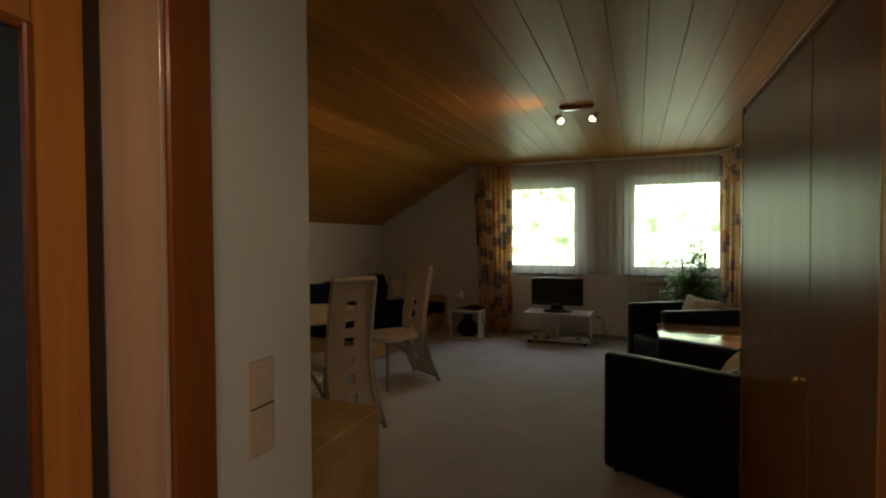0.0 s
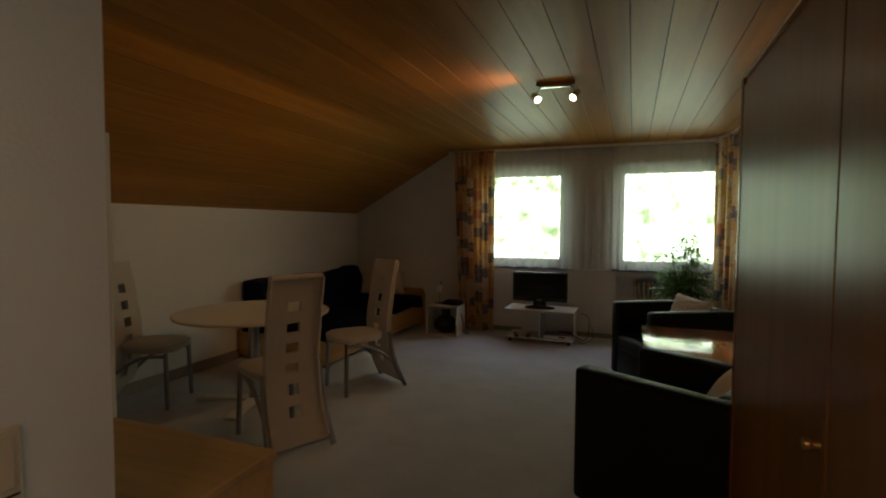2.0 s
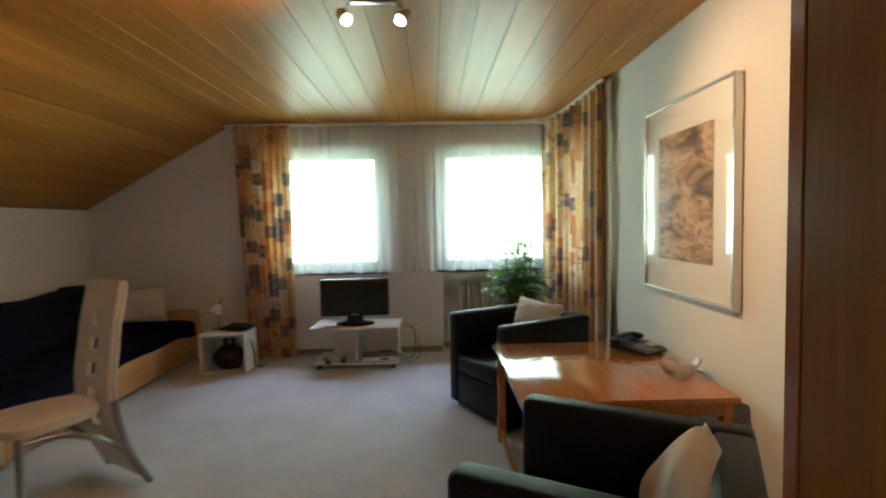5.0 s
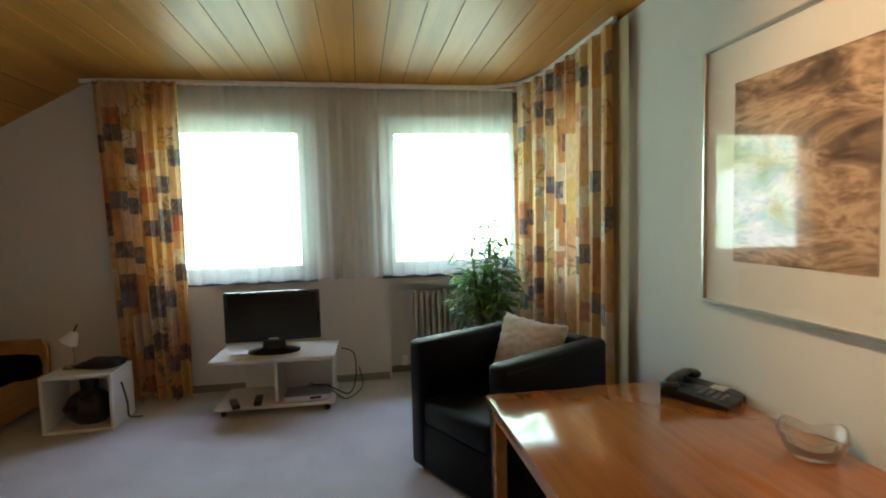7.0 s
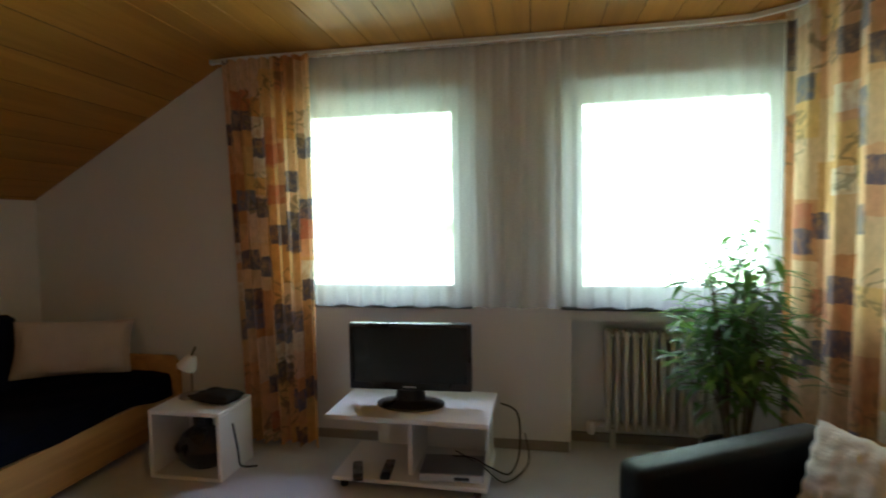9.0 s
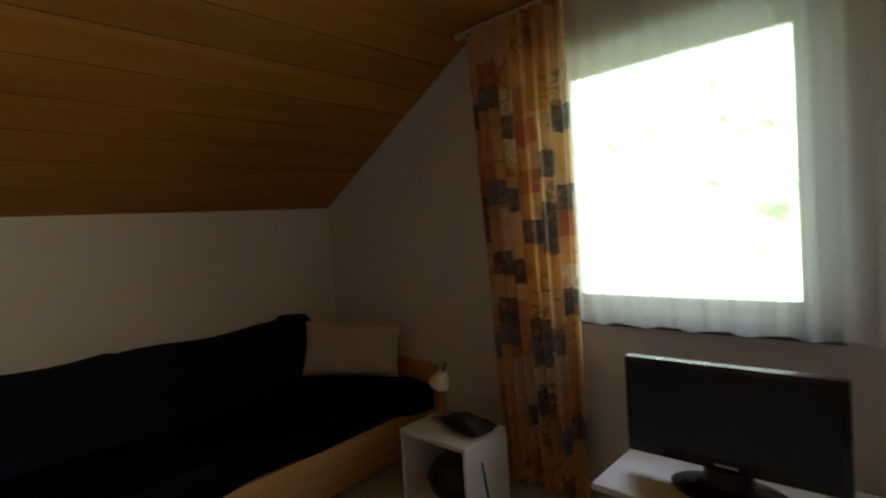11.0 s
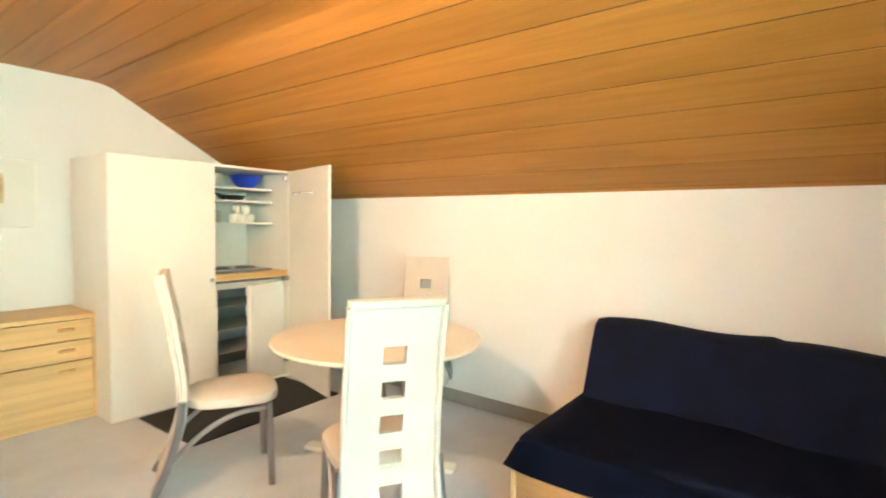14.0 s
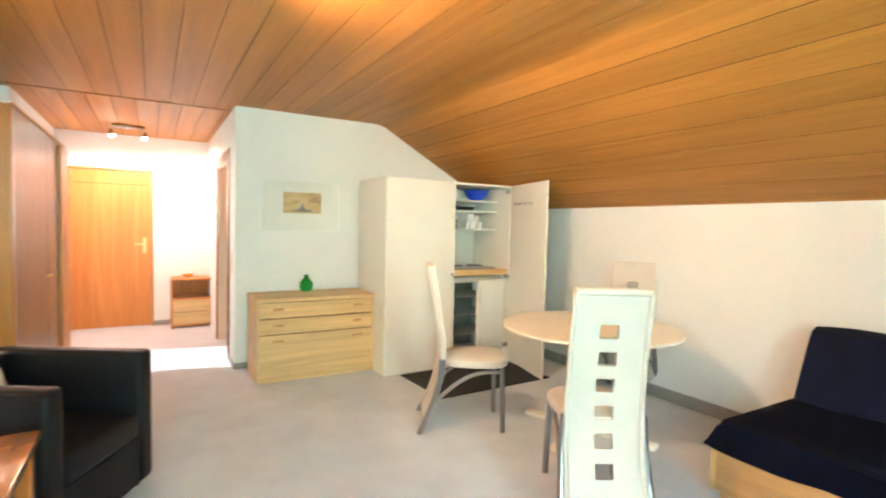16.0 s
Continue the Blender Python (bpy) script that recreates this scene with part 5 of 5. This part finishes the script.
part("side", bx(CW - 0.022, CW, -CD, CD, 0, CH - 0.03, 0.003), MAPLE, ch)
part("back", bx(-CW + 0.022, CW - 0.022, -CD, -CD + 0.012, 0.02, CH - 0.03), MAPLE, ch)
part("plinth", bx(-CW + 0.022, CW - 0.022, CD - 0.05, CD - 0.015, 0, 0.05), MAPLE, ch)
for z0, z1 in ((0.566, 0.700), (0.426, 0.557), (0.055, 0.417)):
    dw = part("drawer", bx(-CW + 0.024, CW - 0.024, -CD + 0.02, CD - 0.004, z0, z1, 0.003), MAPLE, ch)
    for hx in (-0.36, 0.36):
        zc = z1 - 0.06
        part("handle", bx(hx - 0.045, hx + 0.045, CD - 0.006, CD + 0.014, zc - 0.012, zc + 0.012, 0.006, 2), PINE, dw, "recessed wooden grip")
vs_ = thing("glass_vase", "round green glass bottle vase on the chest", "vase", (-1.62, 1.535, CH))
part("body", lathe([(0.03, 0), (0.052, 0.012), (0.066, 0.05), (0.062, 0.085), (0.035, 0.12), (0.020, 0.135), (0.022, 0.155), (0.028, 0.16), (0.024, 0.162)], 32), GREEN_GLASS, vs_)

# ---- kitchen cupboard: one door shut, one open ----
cb = thing("kitchen_cupboard", "tall white cupboard hiding a small kitchen, one door open", "cupboard", (0, 0, 0))
KX0, KX1, KM, KY0, KY1, KH = -3.60, -2.165, -2.90, 1.50, 2.175, 1.835
part("side_panel", bx(KX1 - 0.02, KX1, KY0, KY1, 0, KH, 0.002), WHITE_BOARD, cb)
part("side_panel", bx(KX0, KX0 + 0.02, KY0, KY1, 0, KH, 0.002), WHITE_BOARD, cb)
part("middle_panel", bx(KM - 0.01, KM + 0.01, KY0, KY1 - 0.002, 0.02, KH - 0.02, 0.002), WHITE_BOARD, cb)
part("top_panel", bx(KX0 + 0.02, KX1 - 0.02, KY0, KY1, KH - 0.02, KH - 0.0005, 0.002), WHITE_BOARD, cb)
part("back_panel", bx(KX0 + 0.02, KX1 - 0.02, KY0, KY0 + 0.01, 0.02, KH - 0.02), WHITE_BOARD, cb)
part("bottom_panel", bx(KX0 + 0.02, KX1 - 0.02, KY0, KY1 - 0.01, 0.0, 0.02), WHITE_BOARD, cb)
d1 = part("door", bx(KM + 0.002, KX1 - 0.001, KY1 + 0.002, KY1 + 0.021, 0.008, KH - 0.002, 0.003), WHITE_BOARD, cb, "shut white door")
kn = lathe([(0.007, 0), (0.006, 0.012), (0.015, 0.02), (0.014, 0.03), (0.004, 0.034)], 16)
bmesh.ops.rotate(kn, cent=(0, 0, 0), matrix=Matrix.Rotation(radians(-90), 3, 'X'), verts=kn.verts[:])
bmesh.ops.translate(kn, vec=(KM + 0.045, KY1 + 0.02, 0.93), verts=kn.verts[:])
part("knob", kn, CHROME, d1, "round chrome knob")
dl_ = 0.775
od = bx(0, 0.019, 0.0, dl_, 0.008, KH - 0.002, 0.003)
bmesh.ops.rotate(od, cent=(0, 0, 0), matrix=Matrix.Rotation(radians(-13.2), 3, 'Z'), verts=od.verts[:])
bmesh.ops.translate(od, vec=(KX0 - 0.003, KY1 + 0.004, 0), verts=od.verts[:])
d2 = part("door", od, WHITE_BOARD, cb, "white door standing wide open")
for hz in (0.14, 0.87, 1.75):
    part("hinge", bx(KX0 + 0.012, KX0 + 0.07, KY1 - 0.012, KY1 + 0.014, hz, hz + 0.04, 0.004), STEEL, d2)
tr = bmesh.new()
tube([(KX0 + 0.066, KY1 + 0.12, 1.64), (KX0 + 0.138, KY1 + 0.50, 1.64)], 0.005, 6, tr)
for k in range(4):
    ty = 0.14 + 0.11 * k
    tube([(KX0 + 0.018 + 0.19 * ty, KY1 + ty, 1.645), (KX0 + 0.043 + 0.19 * ty, KY1 + ty, 1.64), (KX0 + 0.043 + 0.19 * ty, KY1 + ty, 1.615)], 0.004, 6, tr)
part("towel_rail", tr, CHROME, d2)
for z in (1.68, 1.57, 1.378):
    part("shelf", bx(KX0 + 0.02, KM - 0.01, KY0 + 0.01, KY1 - 0.24, z - 0.016, z, 0.002), WHITE_BOARD, cb)
part("worktop", bx(KX0 + 0.02, KM - 0.01, KY0 + 0.01, KY1 - 0.02, 0.912, 0.958, 0.003), MAPLE, cb, "wood-edged worktop")
part("worktop_edge", bx(KX0 + 0.021, KM - 0.011, KY1 - 0.02, KY1 - 0.012, 0.905, 0.961, 0.002), MAPLE, cb)
hob = thing("hob", "steel two-plate hob on the cupboard worktop", "hob", (-3.22, 1.86, 0.958))
part("tray", bx(-0.25, 0.25, -0.2, 0.24, 0, 0.022, 0.006), STEEL, hob)
for hx in (-0.12, 0.12):
    part("plate", lathe([(0.08, 0.02), (0.085, 0.03), (0.07, 0.034)], 24, at=(hx, 0.02, 0)), BLACK, hob)
    part("burner_ring", lathe([(0.095, 0.02), (0.098, 0.026), (0.094, 0.026)], 24, at=(hx, 0.02, 0)), CHROME, hob)
fr_ = thing("fridge", "small white fridge under the worktop with its door ajar", "fridge", (KX0 + 0.03, KY0 + 0.02, 0.022))
fw, fd, fh = 0.625, 0.56, 0.855
for a in ((0, 0.03, 0, fd, 0, fh), (fw - 0.03, fw, 0, fd, 0, fh), (0.03, fw - 0.03, 0, 0.03, 0, fh), (0.03, fw - 0.03, 0.03, fd, 0, 0.03), (0.03, fw - 0.03, 0.03, fd, fh - 0.05, fh)):
    part("wall", bx(*a, 0.002), WHITE_PAINT, fr_)
for z in (0.25, 0.45, 0.64):
    part("shelf", bx(0.031, fw - 0.031, 0.05, fd - 0.06, z, z + 0.008), FRIDGE_IN, fr_, "grey shelf")
part("lining", bx(0.031, fw - 0.031, 0.031, 0.036, 0.031, fh - 0.051), FRIDGE_IN, fr_)
fdoor = bx(0, 0.42, 0.0, 0.04, 0, fh - 0.02, 0.008, 2)
bmesh.ops.rotate(fdoor, cent=(0, 0, 0), matrix=Matrix.Rotation(radians(16), 3, 'Z'), verts=fdoor.verts[:])
bmesh.ops.translate(fdoor, vec=(0.01, fd + 0.004, 0.005), verts=fdoor.verts[:])
fdo = part("door", fdoor, WHITE_PAINT, fr_, "white door standing ajar")
part("grip", bx(0.37, 0.385, fd + 0.13, fd + 0.155, 0.62, 0.76, 0.004), SILVER, fdo)
# what stands on the shelves
solo("plastic_bowl", lathe([(0.06, 0), (0.11, 0.05), (0.135, 0.11), (0.145, 0.115), (0.13, 0.112), (0.1, 0.05)], 28), BLUE_PLASTIC,
     "bright blue plastic bowl on the top shelf", "bowl", (-3.40, 1.80, 1.68))
solo("storage_box", bx(-0.05, 0.05, -0.07, 0.07, 0, 0.11, 0.006), LINEN, "small beige storage box on the top shelf", "box", (-3.06, 1.86, 1.68))
pan = thing("frying_pan", "black frying pan on the shelf", "pan", (-3.26, 1.80, 1.57), 20)
part("body", lathe([(0.09, 0), (0.115, 0.04), (0.118, 0.042), (0.1, 0.012)], 26), BLACK, pan)
part("handle", tube([(0.11, 0, 0.035), (0.18, 0, 0.05), (0.24, 0, 0.05)], 0.009), BLACK, pan)
for k, (cx, cz) in enumerate(((-3.20, 0), (-3.12, 0), (-3.04, 0), (-3.16, 0.075), (-3.08, 0.075))):
    cupo = thing("cup", "stacked white ceramic cup on the shelf", "cup", (cx - 0.20, 1.86, 1.378 + cz), 30 * k, "stacked cups")
    part("body", lathe([(0.022, 0), (0.034, 0.02), (0.036, 0.07), (0.032, 0.068), (0.03, 0.02)], 18), CERAMIC, cupo)
    part("handle", tube([(0.034, 0, 0.02), (0.055, 0, 0.03), (0.055, 0, 0.05), (0.035, 0, 0.06)], 0.004, 6), CERAMIC, cupo)
for k, cx in enumerate((-2.98, -2.93)):
    solo("drinking_glass", lathe([(0.026, 0), (0.028, 0.004), (0.033, 0.10), (0.030, 0.10), (0.026, 0.008)], 18), CRYSTAL, "clear drinking glass on the shelf", "glass", (cx - 0.10, 1.88, 1.378), group="drinking glasses")
solo("floor_mat", bx(-0.60, 0.60, -0.36, 0.36, 0.0, 0.010, 0.004), MAT_BLACK, "black rectangular mat before the cupboard", "mat", (-2.93, 2.56, 0.0), 2)

# ---- hall cabinet and bits ----
hc = thing("hall_cabinet", "small light wood cabinet with open niche and two drawers", "cabinet", (-0.79, NY + 0.19, 0))
part("side", bx(-0.25, -0.23, -0.17, 0.19, 0, 0.62, 0.003), DOOR_WOOD, hc)
part("side", bx(0.23, 0.25, -0.17, 0.19, 0, 0.62, 0.003), DOOR_WOOD, hc)
part("top", bx(-0.255, 0.255, -0.175, 0.195, 0.62, 0.645, 0.003), DOOR_WOOD, hc)
part("bottom", bx(-0.23, 0.23, -0.17, 0.17, 0.02, 0.045), DOOR_WOOD, hc)
part("shelf", bx(-0.23, 0.23, -0.17, 0.185, 0.37, 0.392), DOOR_WOOD, hc)
part("back", bx(-0.23, 0.23, -0.175, -0.165, 0.045, 0.62), DOOR_WOOD, hc)
for z0, z1 in ((0.05, 0.205), (0.21, 0.366)):
    dw = part("drawer", bx(-0.228, 0.228, -0.15, 0.19, z0, z1, 0.003), MAPLE, hc)
    part("handle", bx(-0.05, 0.05, 0.188, 0.205, (z0 + z1) / 2 + 0.02, (z0 + z1) / 2 + 0.036, 0.004), BRASS, dw)
solo("fruit_dish", lathe([(0.03, 0), (0.06, 0.02), (0.075, 0.045), (0.07, 0.047), (0.05, 0.02)], 22), ORANGE, "small orange glazed dish on the cabinet", "dish", (-0.74, NY + 0.20, 0.645))
ws = thing("light_switch", "white switch plate beside the hall door", "switch", (-0.55, NY, 1.10))
part("plate", bx(-0.042, 0.042, 0, 0.009, -0.042, 0.042, 0.004), WHITE_PAINT, ws)
part("rocker", bx(-0.03, 0.03, 0.008, 0.013, -0.03, 0.03, 0.003), WHITE_PAINT, ws)
ck = thing("coat_hook", "chrome coat hook on the hall wall", "hook", (HX, -0.35, 1.66))
part("plate", bx(0, 0.01, -0.02, 0.02, -0.03, 0.03, 0.003), CHROME, ck)
part("peg", tube([(0.01, 0, 0), (0.06, 0, -0.02), (0.09, 0, 0.01), (0.095, 0, 0.04)], 0.008), CHROME, ck)


# ---- ceiling lamps ----
def spot_lamp(name, label, at, rz, half, watts, tilt, aim, cone, colour=WARM):
    """Bar under the ceiling with two halogen heads; each head carries a real light."""
    lp = thing(name, label, "ceiling lamp", at, rz)
    bar = bmesh.new()
    n = 14
    prev = None
    for k in range(n + 1):
        u = 2 * k / n - 1
        xx, yy = u * half, 0.03 * (1 - u * u)
        row = [bar.verts.new((xx, yy + s * 0.035, z)) for s, z in ((-1, -0.001), (1, -0.001), (1, -0.026), (-1, -0.026))]
        if prev:
            for j in range(4):
                bar.faces.new((prev[j], prev[(j + 1) % 4], row[(j + 1) % 4], row[j]))
        else:
            bar.faces.new(row)
        prev = row
    bar.faces.new(prev[::-1])
    part("mounting_bar", bar, WARD_WOOD, lp, "curved brown mounting bar")
    part("trim_strip", bx(-half * 0.85, half * 0.85, -0.012, 0.02, -0.034, -0.026, 0.003), CHROME, lp)
    for s in (-1, 1):
        hx = s * (half + 0.005)
        part("arm", tube([(s * half * 0.8, 0, -0.03), (s * half * 0.9, -0.01, -0.055), (hx, -0.015, -0.075)], 0.006, 8), CHROME, lp)
        head = lathe([(0.012, 0.045), (0.022, 0.03), (0.028, 0.0), (0.030, -0.03), (0.027, -0.03), (0.024, -0.012)], 20)
        face = lathe([(0.010, -0.012), (0.0235, -0.014), (0.0245, -0.032), (0.020, -0.043), (0.008, -0.049)], 20)
        rot = Matrix.Rotation(radians(s * tilt[0]), 3, 'Y') @ Matrix.Rotation(radians(tilt[1]), 3, 'X')
        for bm in (head, face):
            bmesh.ops.rotate(bm, cent=(0, 0, 0), matrix=rot, verts=bm.verts[:])
            bmesh.ops.translate(bm, vec=(hx, -0.015, -0.10), verts=bm.verts[:])
        hd = part("head", head, CHROME, lp, "chrome spot head")
        part("bulb", face, BULB, hd, "lit halogen face")
        lamp = new("halogen_light", bpy.data.lights.new("halogen_light", "SPOT"))
        lamp.data.energy, lamp.data.color, lamp.data.shadow_soft_size = watts[0 if s < 0 else 1], colour, 0.022
        eye = lp.matrix_world @ (Vector((hx, -0.015, -0.10)) + rot @ Vector((0, 0, -0.075)))
        width = cone[0 if s < 0 else 1]
        lamp.data.spot_size, lamp.data.spot_blend = radians(width), 1.0 if width < 150 else 0.25
        lamp.matrix_world = look(eye, eye + Vector(aim[0] if s < 0 else aim[1]))
    return lp


spot_lamp("ceiling_lamp", "two-spot halogen lamp on a brown bar, switched on", (-0.60, 4.36, CZ), 3, 0.135, ROOM_LAMP_W, (38, -25), ((-1.9, -0.6, -0.40), (1.46, -0.32, -0.70)), (128, 84))
spot_lamp("ceiling_lamp", "two-spot halogen lamp of the hall, switched on", (-0.10, -0.45, CZ), 5, 0.16, HALL_LAMP_W, (10, 15), ((-0.2, -0.1, -1), (0, -0.1, -1)), (168, 168), HALL_WARM)
